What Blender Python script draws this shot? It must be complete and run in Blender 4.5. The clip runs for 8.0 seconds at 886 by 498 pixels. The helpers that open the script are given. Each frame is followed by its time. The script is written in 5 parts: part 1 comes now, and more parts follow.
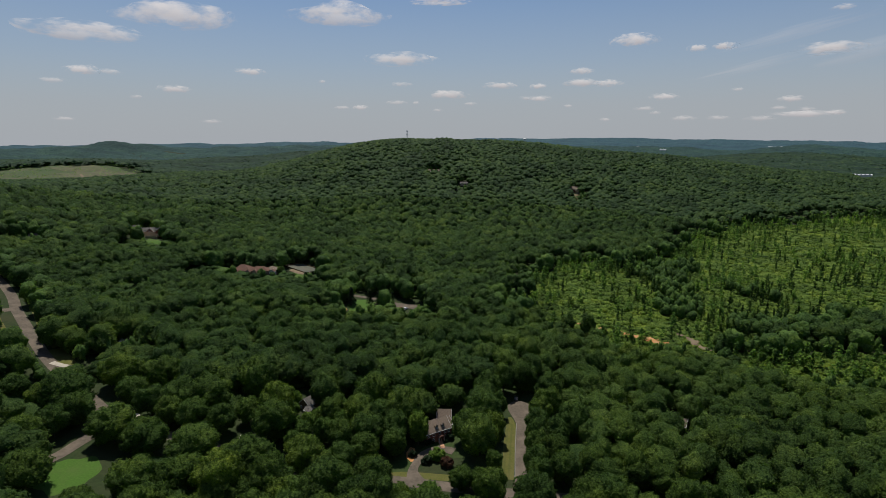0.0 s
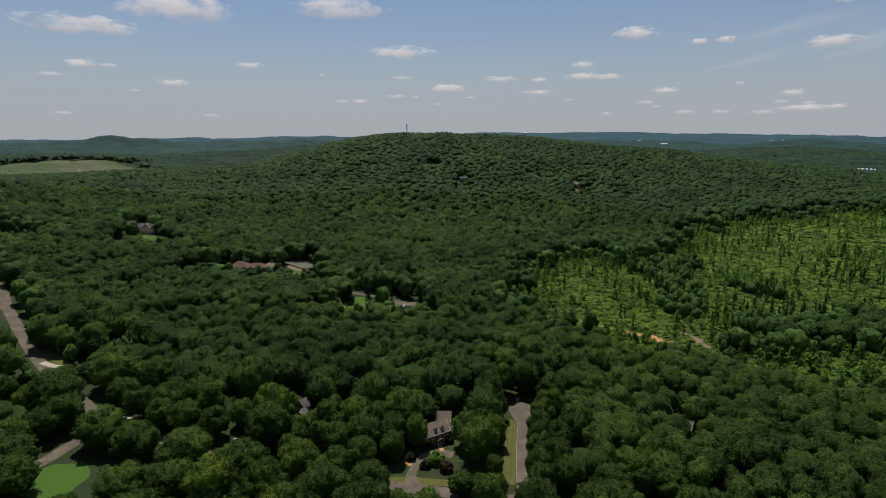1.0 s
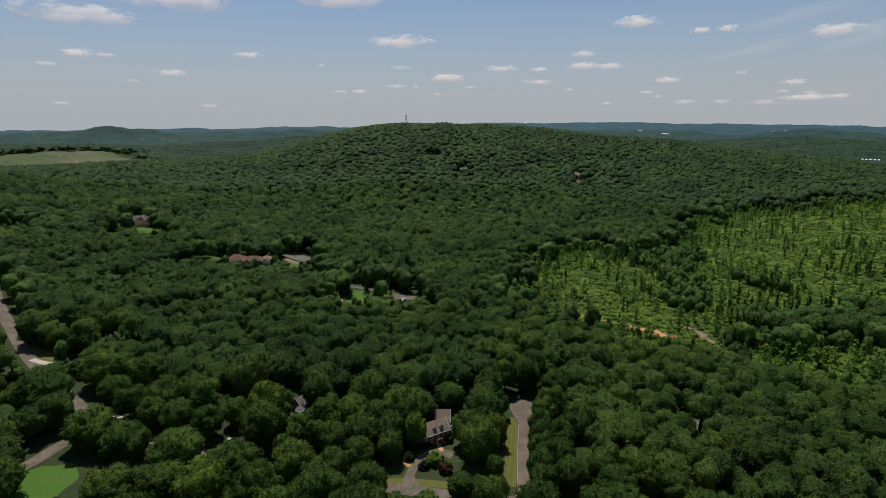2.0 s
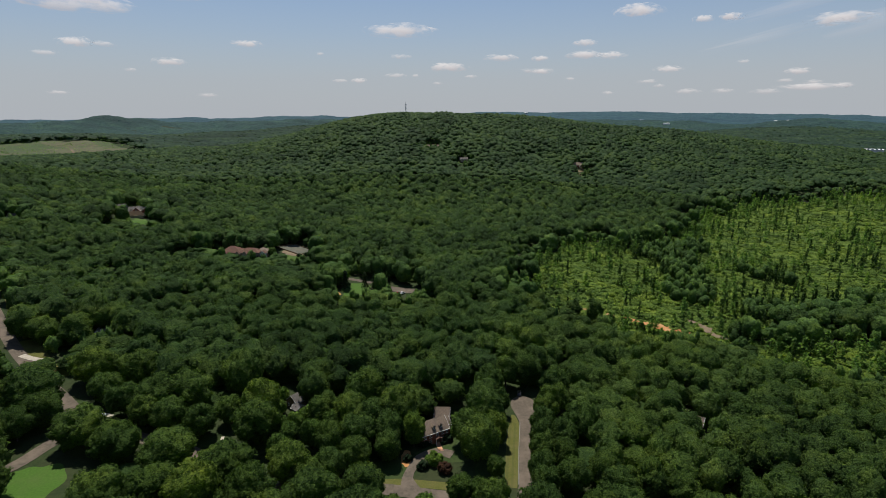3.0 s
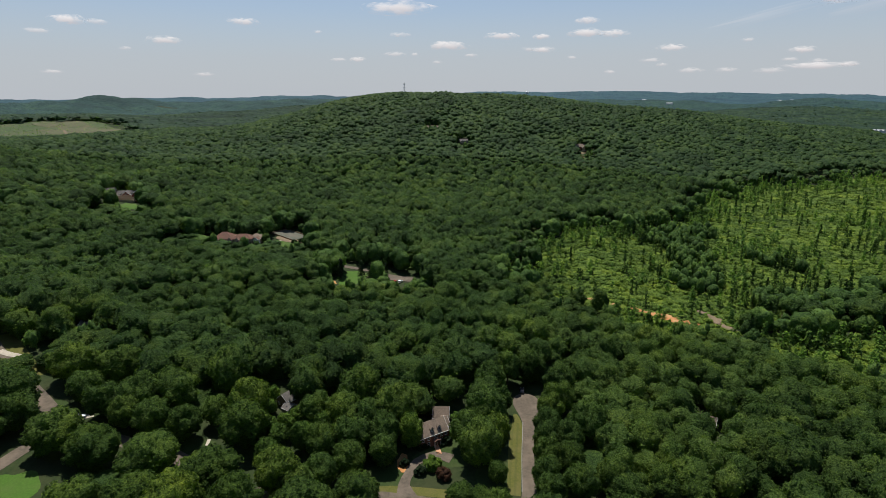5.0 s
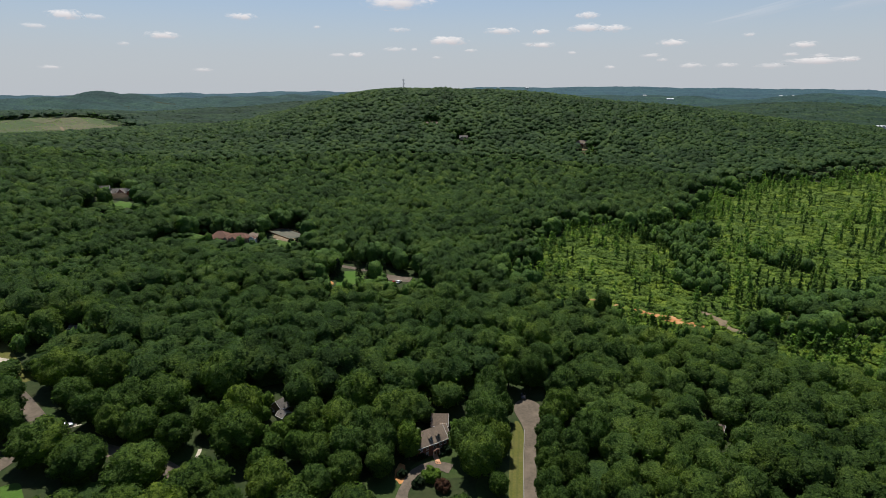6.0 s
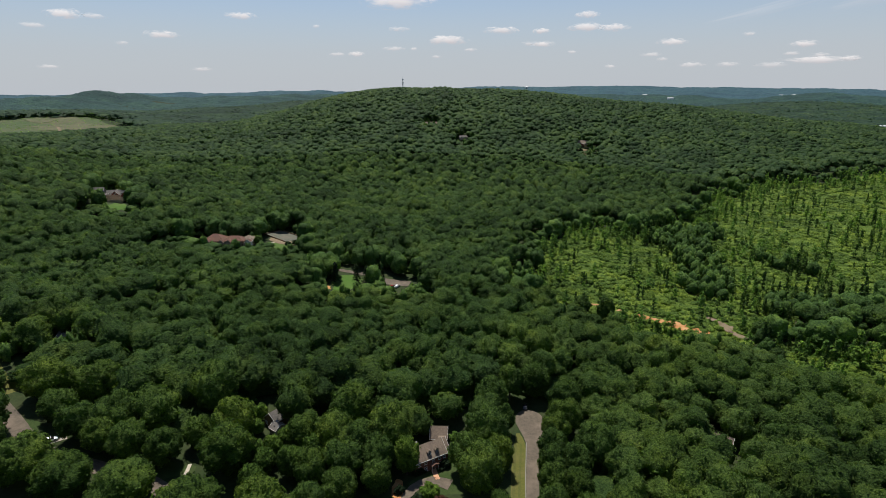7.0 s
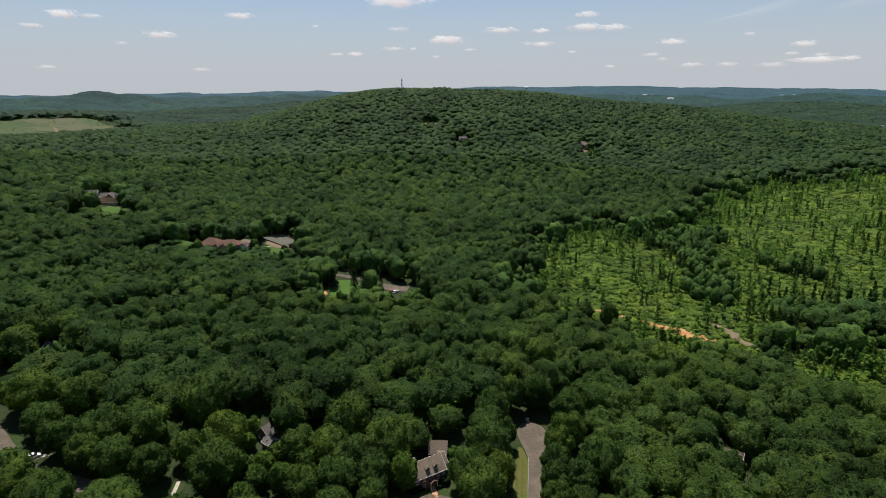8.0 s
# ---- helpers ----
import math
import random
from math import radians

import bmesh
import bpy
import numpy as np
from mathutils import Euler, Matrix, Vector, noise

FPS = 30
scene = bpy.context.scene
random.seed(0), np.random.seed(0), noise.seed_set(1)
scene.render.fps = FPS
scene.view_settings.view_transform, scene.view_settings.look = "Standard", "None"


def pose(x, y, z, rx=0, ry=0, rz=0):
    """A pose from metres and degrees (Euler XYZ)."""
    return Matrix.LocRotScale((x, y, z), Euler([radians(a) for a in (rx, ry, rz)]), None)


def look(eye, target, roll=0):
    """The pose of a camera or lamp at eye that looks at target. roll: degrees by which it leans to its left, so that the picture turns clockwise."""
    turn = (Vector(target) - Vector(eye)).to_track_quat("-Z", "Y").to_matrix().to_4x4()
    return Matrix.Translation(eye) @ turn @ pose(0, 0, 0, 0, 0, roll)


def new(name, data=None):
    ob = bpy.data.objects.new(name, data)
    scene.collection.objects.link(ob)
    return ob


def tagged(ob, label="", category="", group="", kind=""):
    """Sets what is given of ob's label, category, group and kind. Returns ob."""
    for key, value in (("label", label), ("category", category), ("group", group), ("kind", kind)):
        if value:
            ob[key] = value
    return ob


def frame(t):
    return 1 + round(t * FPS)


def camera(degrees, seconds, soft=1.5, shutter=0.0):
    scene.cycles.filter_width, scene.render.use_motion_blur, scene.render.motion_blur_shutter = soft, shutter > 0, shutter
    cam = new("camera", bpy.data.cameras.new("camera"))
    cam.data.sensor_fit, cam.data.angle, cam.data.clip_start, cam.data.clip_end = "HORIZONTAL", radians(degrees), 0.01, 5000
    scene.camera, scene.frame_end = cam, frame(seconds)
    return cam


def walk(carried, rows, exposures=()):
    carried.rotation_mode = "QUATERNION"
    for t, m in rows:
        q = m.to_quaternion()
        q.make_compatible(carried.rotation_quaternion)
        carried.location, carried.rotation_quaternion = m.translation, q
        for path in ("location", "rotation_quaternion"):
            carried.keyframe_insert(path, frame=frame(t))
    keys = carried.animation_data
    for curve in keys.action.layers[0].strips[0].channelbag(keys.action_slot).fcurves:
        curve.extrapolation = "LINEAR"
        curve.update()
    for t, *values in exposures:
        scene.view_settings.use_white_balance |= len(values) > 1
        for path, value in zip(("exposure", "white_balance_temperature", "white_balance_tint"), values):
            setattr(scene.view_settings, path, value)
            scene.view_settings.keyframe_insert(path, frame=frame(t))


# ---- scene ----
cam = camera(77.9, 8.0, soft=0.5)
METRES, EYE, TILT, LEAN, TURN = 58.5, 125.0, 0.7, 2.9, -2.0
ROWS = [
    (0.0, 0.0, 0.0, 0.0, 0.58, -12.11, -2.72),
    (0.5, 0.0026, 0.0594, 0.0005, 0.59, -12.31, -2.72),
    (1.0, 0.0056, 0.1197, 0.0004, 0.6, -12.69, -2.7),
    (1.5, 0.0079, 0.1804, -0.0001, 0.59, -13.16, -2.67),
    (3.0, 0.0148, 0.3637, -0.0036, 0.6, -14.71, -2.66),
    (3.5, 0.0162, 0.425, -0.0027, 0.6, -15.28, -2.66),
    (4.0, 0.0173, 0.4864, -0.0014, 0.6, -15.83, -2.66),
    (4.5, 0.0178, 0.5478, -0.0003, 0.59, -16.32, -2.66),
    (6.0, 0.0224, 0.7371, 0.0084, 0.55, -17.14, -2.63),
    (6.5, 0.0243, 0.8016, 0.0128, 0.53, -17.2, -2.62),
    (7.0, 0.0259, 0.8667, 0.0173, 0.52, -17.21, -2.61),
    (7.5, 0.0273, 0.9327, 0.0214, 0.5, -17.2, -2.6),
    (8.0, 0.0292, 0.9987, 0.0249, 0.48, -17.19, -2.58),
]
walk(cam, [(t, pose(0, 0, EYE, TILT, LEAN, TURN) @ pose(METRES * x, METRES * y, METRES * z, 90 + pitch, roll, yaw)) for t, x, y, z, yaw, pitch, roll in ROWS],
     exposures=[(0.0, -0.01), (1.5, 0.05), (3.5, 0.24), (4.5, 0.35), (6.5, 0.42), (8.0, 0.43)])

# world, sun, exposure
SUN_AZ, SUN_EL = -14.0, 69.0
world = bpy.data.worlds.new("sky")
scene.world = world
world.use_nodes = True
wt = world.node_tree
sky = wt.nodes.new("ShaderNodeTexSky")
sky.sky_type = "NISHITA"
sky.sun_disc = False
sky.sun_elevation, sky.sun_rotation = radians(SUN_EL), radians(SUN_AZ)
sky.altitude, sky.air_density, sky.dust_density, sky.ozone_density = 200, 1.0, 0.6, 2.0
wt.nodes["Background"].inputs["Strength"].default_value = 0.07
# milky summer haze that whitens the sky towards the horizon
height = wt.nodes.new("ShaderNodeSeparateXYZ")
wt.links.new(wt.nodes.new("ShaderNodeTexCoord").outputs["Generated"], height.inputs[0])
fade = wt.nodes.new("ShaderNodeValToRGB")
for k, (p, v) in enumerate(((0.0, 0.96), (0.055, 0.88), (0.13, 0.52), (0.25, 0.14))):
    e = fade.color_ramp.elements[k] if k < 2 else fade.color_ramp.elements.new(p)
    e.position, e.color = p, (v, v, v, 1)
wt.links.new(height.outputs["Z"], fade.inputs[0])
milky = wt.nodes.new("ShaderNodeMix")
milky.data_type = "RGBA"
milky.inputs[7].default_value = (5.3, 5.62, 6.08, 1)
wt.links.new(fade.outputs[0], milky.inputs[0])
deep = wt.nodes.new("ShaderNodeMix")
deep.data_type, deep.blend_type = "RGBA", "MULTIPLY"
deep.inputs[0].default_value, deep.inputs[7].default_value = 1.0, (0.8, 0.98, 1.14, 1)
wt.links.new(sky.outputs["Color"], deep.inputs[6])
wt.links.new(deep.outputs[2], milky.inputs[6])
wt.links.new(milky.outputs[2], wt.nodes["Background"].inputs["Color"])

sun_way = Vector((math.sin(radians(SUN_AZ)) * math.cos(radians(SUN_EL)), math.cos(radians(SUN_AZ)) * math.cos(radians(SUN_EL)), math.sin(radians(SUN_EL))))
lamp = bpy.data.lights.new("sun", "SUN")
lamp.energy, lamp.angle, lamp.color = 4.6, radians(0.6), (1.0, 0.96, 0.9)
sun = new("sun", lamp)
sun.matrix_world = look(sun_way * 500, (0, 0, 0))


# materials
def material(name):
    m = bpy.data.materials.new(name)
    m.use_nodes = True
    t = m.node_tree
    return m, t, t.nodes["Principled BSDF"]


def node(t, kind, **values):
    n = t.nodes.new(kind)
    for key, value in values.items():
        if key in n.inputs:
            n.inputs[key].default_value = value
    return n


def ramp(t, source, stops):
    r = t.nodes.new("ShaderNodeValToRGB")
    while len(r.color_ramp.elements) < len(stops):
        r.color_ramp.elements.new(0.5)
    for e, (p, c) in zip(r.color_ramp.elements, stops):
        e.position, e.color = p, (*c, 1)
    t.links.new(source, r.inputs["Fac"])
    return r.outputs["Color"]


def mixed(t, a, b, fac, kind="MIX"):
    m = t.nodes.new("ShaderNodeMix")
    m.data_type, m.blend_type = "RGBA", kind
    for sock, value in ((m.inputs[6], a), (m.inputs[7], b), (m.inputs[0], fac)):
        if hasattr(value, "is_output"):
            t.links.new(value, sock)
        else:
            sock.default_value = (*value, 1) if isinstance(value, tuple) else value
    return m.outputs[2]


def noise_out(t, scale, detail=3.0, rough=0.55, coords="Object"):
    if coords == "Position":
        c = t.nodes.new("ShaderNodeNewGeometry").outputs["Position"]
    else:
        c = t.nodes.new("ShaderNodeTexCoord").outputs[coords]
    n = node(t, "ShaderNodeTexNoise", Scale=scale, Detail=detail, Roughness=rough)
    t.links.new(c, n.inputs["Vector"])
    return n.outputs["Fac"]


def bumped(t, bsdf, source, strength, distance):
    b = node(t, "ShaderNodeBump", Strength=strength, Distance=distance)
    t.links.new(source, b.inputs["Height"])
    t.links.new(b.outputs["Normal"], bsdf.inputs["Normal"])
    return b.outputs["Normal"]


def surface(name, dark, light, scale, rough=0.85, bump=0.3, depth=0.02, stain=None, stain_scale=0.2, metal=0.0):
    """A worn surface: fine grain between two colours, and wide stains."""
    m, t, b = material(name)
    fine = noise_out(t, scale, 4.0, 0.6, "Position")
    colour = ramp(t, fine, ((0.3, dark), (0.7, light)))
    if stain:
        colour = mixed(t, colour, stain, ramp(t, noise_out(t, stain_scale, 3.0, 0.6, "Position"), ((0.45, (0, 0, 0)), (0.7, (0.8, 0.8, 0.8)))))
    t.links.new(colour, b.inputs["Base Color"])
    b.inputs["Roughness"].default_value, b.inputs["Metallic"].default_value = rough, metal
    b.inputs["Specular IOR Level"].default_value = 0.2
    bumped(t, b, fine, bump, depth)
    return m


def foliage(name, dark, mid, light, wide=0.05, by_object=False, clump=0.75, depth=0.9, patchy=0.62, haze=None, thinness=0.38, speckle=1.0):
    """Leaves: each leaf or crown its own tone, each patch its own hue, a relief of leaf clumps, light passing through;
    specks also paint lit and dark clumps, haze adds a glow.
    """
    m, t, b = material(name)
    geo = t.nodes.new("ShaderNodeNewGeometry")
    leaf = ramp(t, geo.outputs["Random Per Island"], ((0.0, dark), (0.55, mid), (1.0, light)))
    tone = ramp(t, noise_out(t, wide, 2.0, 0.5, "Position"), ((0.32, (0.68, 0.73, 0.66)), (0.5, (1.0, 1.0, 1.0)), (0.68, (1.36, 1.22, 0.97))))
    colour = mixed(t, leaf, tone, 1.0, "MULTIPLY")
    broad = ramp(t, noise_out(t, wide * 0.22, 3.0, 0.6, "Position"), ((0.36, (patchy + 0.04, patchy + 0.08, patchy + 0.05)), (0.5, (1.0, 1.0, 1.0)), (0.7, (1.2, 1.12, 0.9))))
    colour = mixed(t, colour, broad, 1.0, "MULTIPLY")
    if by_object:
        info = t.nodes.new("ShaderNodeObjectInfo")
        own = ramp(t, info.outputs["Random"], ((0.0, (0.76, 0.8, 0.76)), (0.5, (1.0, 1.0, 1.0)), (1.0, (1.34, 1.2, 1.0))))
        colour = mixed(t, colour, own, 1.0, "MULTIPLY")
    b.inputs["Roughness"].default_value = 0.65
    b.inputs["Specular IOR Level"].default_value = 0.12
    cells = node(t, "ShaderNodeTexVoronoi", Scale=clump)
    t.links.new(geo.outputs["Position"], cells.inputs["Vector"])
    fine = t.nodes.new("ShaderNodeMath")
    fine.operation = "MULTIPLY_ADD"
    fine.inputs[1].default_value = -1.0
    t.links.new(cells.outputs["Distance"], fine.inputs[0])
    t.links.new(noise_out(t, clump * 3.2, 3.0, 0.7, "Position"), fine.inputs[2])
    relief = bumped(t, b, fine.outputs[0], 1.0, depth)
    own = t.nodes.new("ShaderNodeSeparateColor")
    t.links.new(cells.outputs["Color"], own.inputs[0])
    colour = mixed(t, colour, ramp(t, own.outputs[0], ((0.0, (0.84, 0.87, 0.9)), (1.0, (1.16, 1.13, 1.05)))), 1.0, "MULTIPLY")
    # random leaf mottling that also paints lit clumps and the dark gaps between
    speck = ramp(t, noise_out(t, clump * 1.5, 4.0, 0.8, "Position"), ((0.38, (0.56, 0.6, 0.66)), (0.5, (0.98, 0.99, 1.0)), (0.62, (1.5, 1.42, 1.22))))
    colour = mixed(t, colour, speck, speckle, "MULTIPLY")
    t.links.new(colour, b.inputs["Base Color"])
    thin = t.nodes.new("ShaderNodeBsdfTranslucent")
    t.links.new(mixed(t, colour, (1.2, 1.28, 0.8), 1.0, "MULTIPLY"), thin.inputs["Color"])
    t.links.new(relief, thin.inputs["Normal"])
    mix = t.nodes.new("ShaderNodeMixShader")
    mix.inputs[0].default_value = thinness
    t.links.new(b.outputs[0], mix.inputs[1])
    t.links.new(thin.outputs[0], mix.inputs[2])
    last = mix.outputs[0]
    # a glow in the haze colour, added over the lit leaves
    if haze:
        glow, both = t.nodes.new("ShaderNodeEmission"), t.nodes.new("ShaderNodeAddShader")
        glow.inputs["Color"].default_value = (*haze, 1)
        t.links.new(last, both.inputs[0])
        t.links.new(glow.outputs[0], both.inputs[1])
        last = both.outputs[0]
    t.links.new(last, t.nodes["Material Output"].inputs["Surface"])
    return m


LEAF = foliage("oak_leaves", (0.0303, 0.0624, 0.0146), (0.0569, 0.1079, 0.0250), (0.0986, 0.1679, 0.0386), wide=0.07, by_object=True, clump=1.3, depth=0.6, thinness=0.55)
LEAF_WOODS = foliage("woodland_leaves", (0.0501, 0.0945, 0.0271), (0.0693, 0.1300, 0.0366), (0.0861, 0.1471, 0.0436), wide=0.085, clump=1.2, depth=0.6, thinness=0.56)
LEAF_YOUNG = foliage("young_wood_leaves", (0.0615, 0.1125, 0.0261), (0.0894, 0.1538, 0.0379), (0.1149, 0.1809, 0.0472), wide=0.085, clump=1.2, depth=0.6, thinness=0.56)
# aerial haze put into a bluer, less speckled copy of the woodland leaves
LEAF_HILL = foliage("hazed_hill_leaves", (0.0385, 0.0791, 0.0279), (0.0520, 0.0998, 0.0345), (0.0677, 0.1194, 0.0404), wide=0.075, clump=0.6, depth=0.35, thinness=0.55, speckle=0.6)
LEAF_EDGE = foliage("wood_edge_leaves", (0.0517, 0.1010, 0.0244), (0.0739, 0.1411, 0.0340), (0.0969, 0.1700, 0.0449), wide=0.085, clump=0.8, depth=0.35, thinness=0.5)
LEAF_LIGHT = foliage("light_leaves", (0.0562, 0.1100, 0.0163), (0.0875, 0.1625, 0.0250), (0.1250, 0.2100, 0.0363), by_object=True, clump=0.9)
LEAF_PINE = foliage("conifer_needles", (0.008, 0.02, 0.008), (0.016, 0.034, 0.013), (0.027, 0.052, 0.018), by_object=True)
LEAF_SAPLING = foliage("thicket_leaves", (0.0961, 0.1841, 0.0417), (0.1362, 0.2434, 0.0545), (0.1762, 0.2963, 0.0705), wide=0.08, thinness=0.55)
LEAF_SPIRE = foliage("sapling_leaves", (0.0425, 0.0875, 0.0225), (0.0625, 0.1200, 0.0300), (0.0875, 0.1562, 0.0387), wide=0.08, by_object=True, thinness=0.6)
LEAF_RED = foliage("copper_leaves", (0.03, 0.018, 0.012), (0.055, 0.028, 0.018), (0.08, 0.045, 0.025))
REGROWTH = foliage("regrowth_leaves", (0.0776, 0.1339, 0.0225), (0.1048, 0.1727, 0.0289), (0.1377, 0.2134, 0.0370), wide=0.09, clump=0.8, depth=0.5, thinness=0.45)
# distance haze put into the colour: bluer leaves with softened specks
LEAF_BEYOND = foliage("hazed_distant_leaves", (0.0276, 0.0595, 0.0333), (0.0370, 0.0744, 0.0418), (0.0475, 0.0902, 0.0503), wide=0.03, clump=0.3, depth=0.4, patchy=0.6, thinness=0.5, speckle=0.35)
# haze of the far country: blue in the leaf colour plus a faint glow
FAR_WOODS = foliage("hazed_far_woods", (0.010, 0.032, 0.038), (0.016, 0.045, 0.052), (0.024, 0.058, 0.064), wide=0.012, clump=0.05, depth=6.0, patchy=0.6, haze=(0.027, 0.052, 0.070), speckle=0.8)
FAR_GREEN = foliage("hazed_far_green_woods", (0.016, 0.042, 0.033), (0.024, 0.058, 0.044), (0.034, 0.074, 0.054), wide=0.013, clump=0.07, depth=5.0, patchy=0.55, haze=(0.010, 0.020, 0.024), speckle=0.8)
FLOOR = surface("forest_floor", (0.012, 0.024, 0.0055), (0.028, 0.042, 0.012), 0.6, 0.95, 0.6, 0.15, (0.034, 0.036, 0.014), 0.05)
# lawn colour darkened for the tree shade lying over the yards
SHADED_LAWN = surface("shade_toned_mown_lawn", (0.018, 0.034, 0.0065), (0.03, 0.051, 0.01), 1.6, 0.9, 0.4, 0.05, (0.04, 0.052, 0.015), 0.12)
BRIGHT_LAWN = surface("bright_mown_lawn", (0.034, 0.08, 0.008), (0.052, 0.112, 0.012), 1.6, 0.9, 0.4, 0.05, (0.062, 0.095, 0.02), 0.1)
VERGE = surface("dry_verge_grass", (0.058, 0.066, 0.012), (0.094, 0.092, 0.019), 1.5, 0.9, 0.4, 0.05, (0.1, 0.088, 0.03), 0.15)
MOWN = surface("mown_stripe_grass", (0.05, 0.06, 0.011), (0.078, 0.08, 0.017), 1.5, 0.9, 0.4, 0.05, (0.085, 0.078, 0.026), 0.15)
ASPHALT = surface("old_asphalt", (0.068, 0.056, 0.042), (0.112, 0.09, 0.066), 0.9, 0.9, 0.2, 0.01, (0.15, 0.118, 0.088), 0.14)
CONCRETE = surface("pale_concrete", (0.30, 0.27, 0.21), (0.42, 0.37, 0.30), 1.5, 0.9, 0.2, 0.01, (0.26, 0.23, 0.18), 0.4)
KERB = surface("kerb_concrete", (0.15, 0.14, 0.125), (0.2, 0.19, 0.17), 2.0)
CLAY = surface("red_clay", (0.27, 0.10, 0.03), (0.40, 0.20, 0.075), 0.5, 0.95, 0.6, 0.2, (0.42, 0.30, 0.14), 0.1)
SOIL = surface("bare_soil", (0.12, 0.085, 0.055), (0.21, 0.155, 0.1), 0.6, 0.95, 0.5, 0.2, (0.10, 0.10, 0.04), 0.1)
STUBBLE = surface("cut_over_ground", (0.04, 0.068, 0.023), (0.065, 0.082, 0.032), 0.06, 0.95, 0.6, 0.6, (0.085, 0.078, 0.04), 0.014)
STUBBLE_PALE = surface("cut_over_stubble", (0.064, 0.074, 0.034), (0.105, 0.095, 0.052), 0.08, 0.95, 0.6, 0.6, (0.07, 0.085, 0.035), 0.03)
PAVER = surface("brick_path", (0.38, 0.19, 0.10), (0.5, 0.28, 0.17), 3.0)
BARK = surface("bark", (0.045, 0.035, 0.026), (0.11, 0.09, 0.07), 3.0, 0.95, 0.8, 0.05)
BRICK = surface("red_brick", (0.145, 0.052, 0.033), (0.235, 0.092, 0.056), 4.0, 0.85, 0.3, 0.02, (0.085, 0.05, 0.036), 0.5)
SIDING = surface("grey_siding", (0.15, 0.13, 0.105), (0.21, 0.19, 0.155), 1.2)
TAN = surface("tan_stucco", (0.27, 0.21, 0.145), (0.35, 0.28, 0.2), 1.0)
SHINGLE = surface("brown_shingle", (0.135, 0.102, 0.074), (0.205, 0.158, 0.116), 2.2, 0.9, 0.5, 0.03, (0.09, 0.072, 0.056), 0.3)
SHINGLE_RED = surface("red_brown_shingle", (0.095, 0.05, 0.034), (0.148, 0.08, 0.054), 1.4, 0.9, 0.5, 0.03, (0.085, 0.05, 0.04), 0.2)
SHINGLE_GREY = surface("grey_shingle", (0.085, 0.076, 0.068), (0.145, 0.13, 0.115), 1.8, 0.9, 0.5, 0.03, (0.07, 0.066, 0.06), 0.25)
WHITE = surface("white_paint", (0.5, 0.48, 0.44), (0.62, 0.6, 0.55), 2.0, 0.5, 0.1, 0.005)
PALE = surface("pale_metal_cladding", (0.48, 0.48, 0.464), (0.592, 0.592, 0.576), 0.4, 0.5, 0.1, 0.01)
STEEL = surface("galvanised_steel", (0.3, 0.3, 0.31), (0.42, 0.42, 0.43), 1.0, 0.45, 0.1, 0.01, metal=0.7)
COURT = surface("court_paving", (0.065, 0.07, 0.05), (0.1, 0.1, 0.075), 0.8, 0.9, 0.2, 0.02, (0.12, 0.105, 0.08), 0.15)
RUBBER = surface("tyre_rubber", (0.015, 0.015, 0.016), (0.03, 0.03, 0.03), 8.0)
WOOD = surface("brown_timber", (0.10, 0.06, 0.035), (0.19, 0.12, 0.07), 3.0)


def plain_gloss(name, colour, rough, metal=0.0):
    m, t, b = material(name)
    shade = ramp(t, noise_out(t, 1.5, 2.0), ((0.3, tuple(c * 0.92 for c in colour)), (0.7, colour)))
    t.links.new(shade, b.inputs["Base Color"])
    b.inputs["Roughness"].default_value, b.inputs["Metallic"].default_value = rough, metal
    return m


GLASS = plain_gloss("window_glass", (0.022, 0.022, 0.022), 0.2)
CAR_WHITE = plain_gloss("white_car_paint", (0.8, 0.8, 0.8), 0.2)
CAR_RED = plain_gloss("dark_red_car_paint", (0.22, 0.03, 0.025), 0.2)
CAR_DARK = plain_gloss("black_car_paint", (0.03, 0.03, 0.034), 0.25)
LAMP_GLASS = plain_gloss("headlight_glass", (0.7, 0.7, 0.7), 0.1)


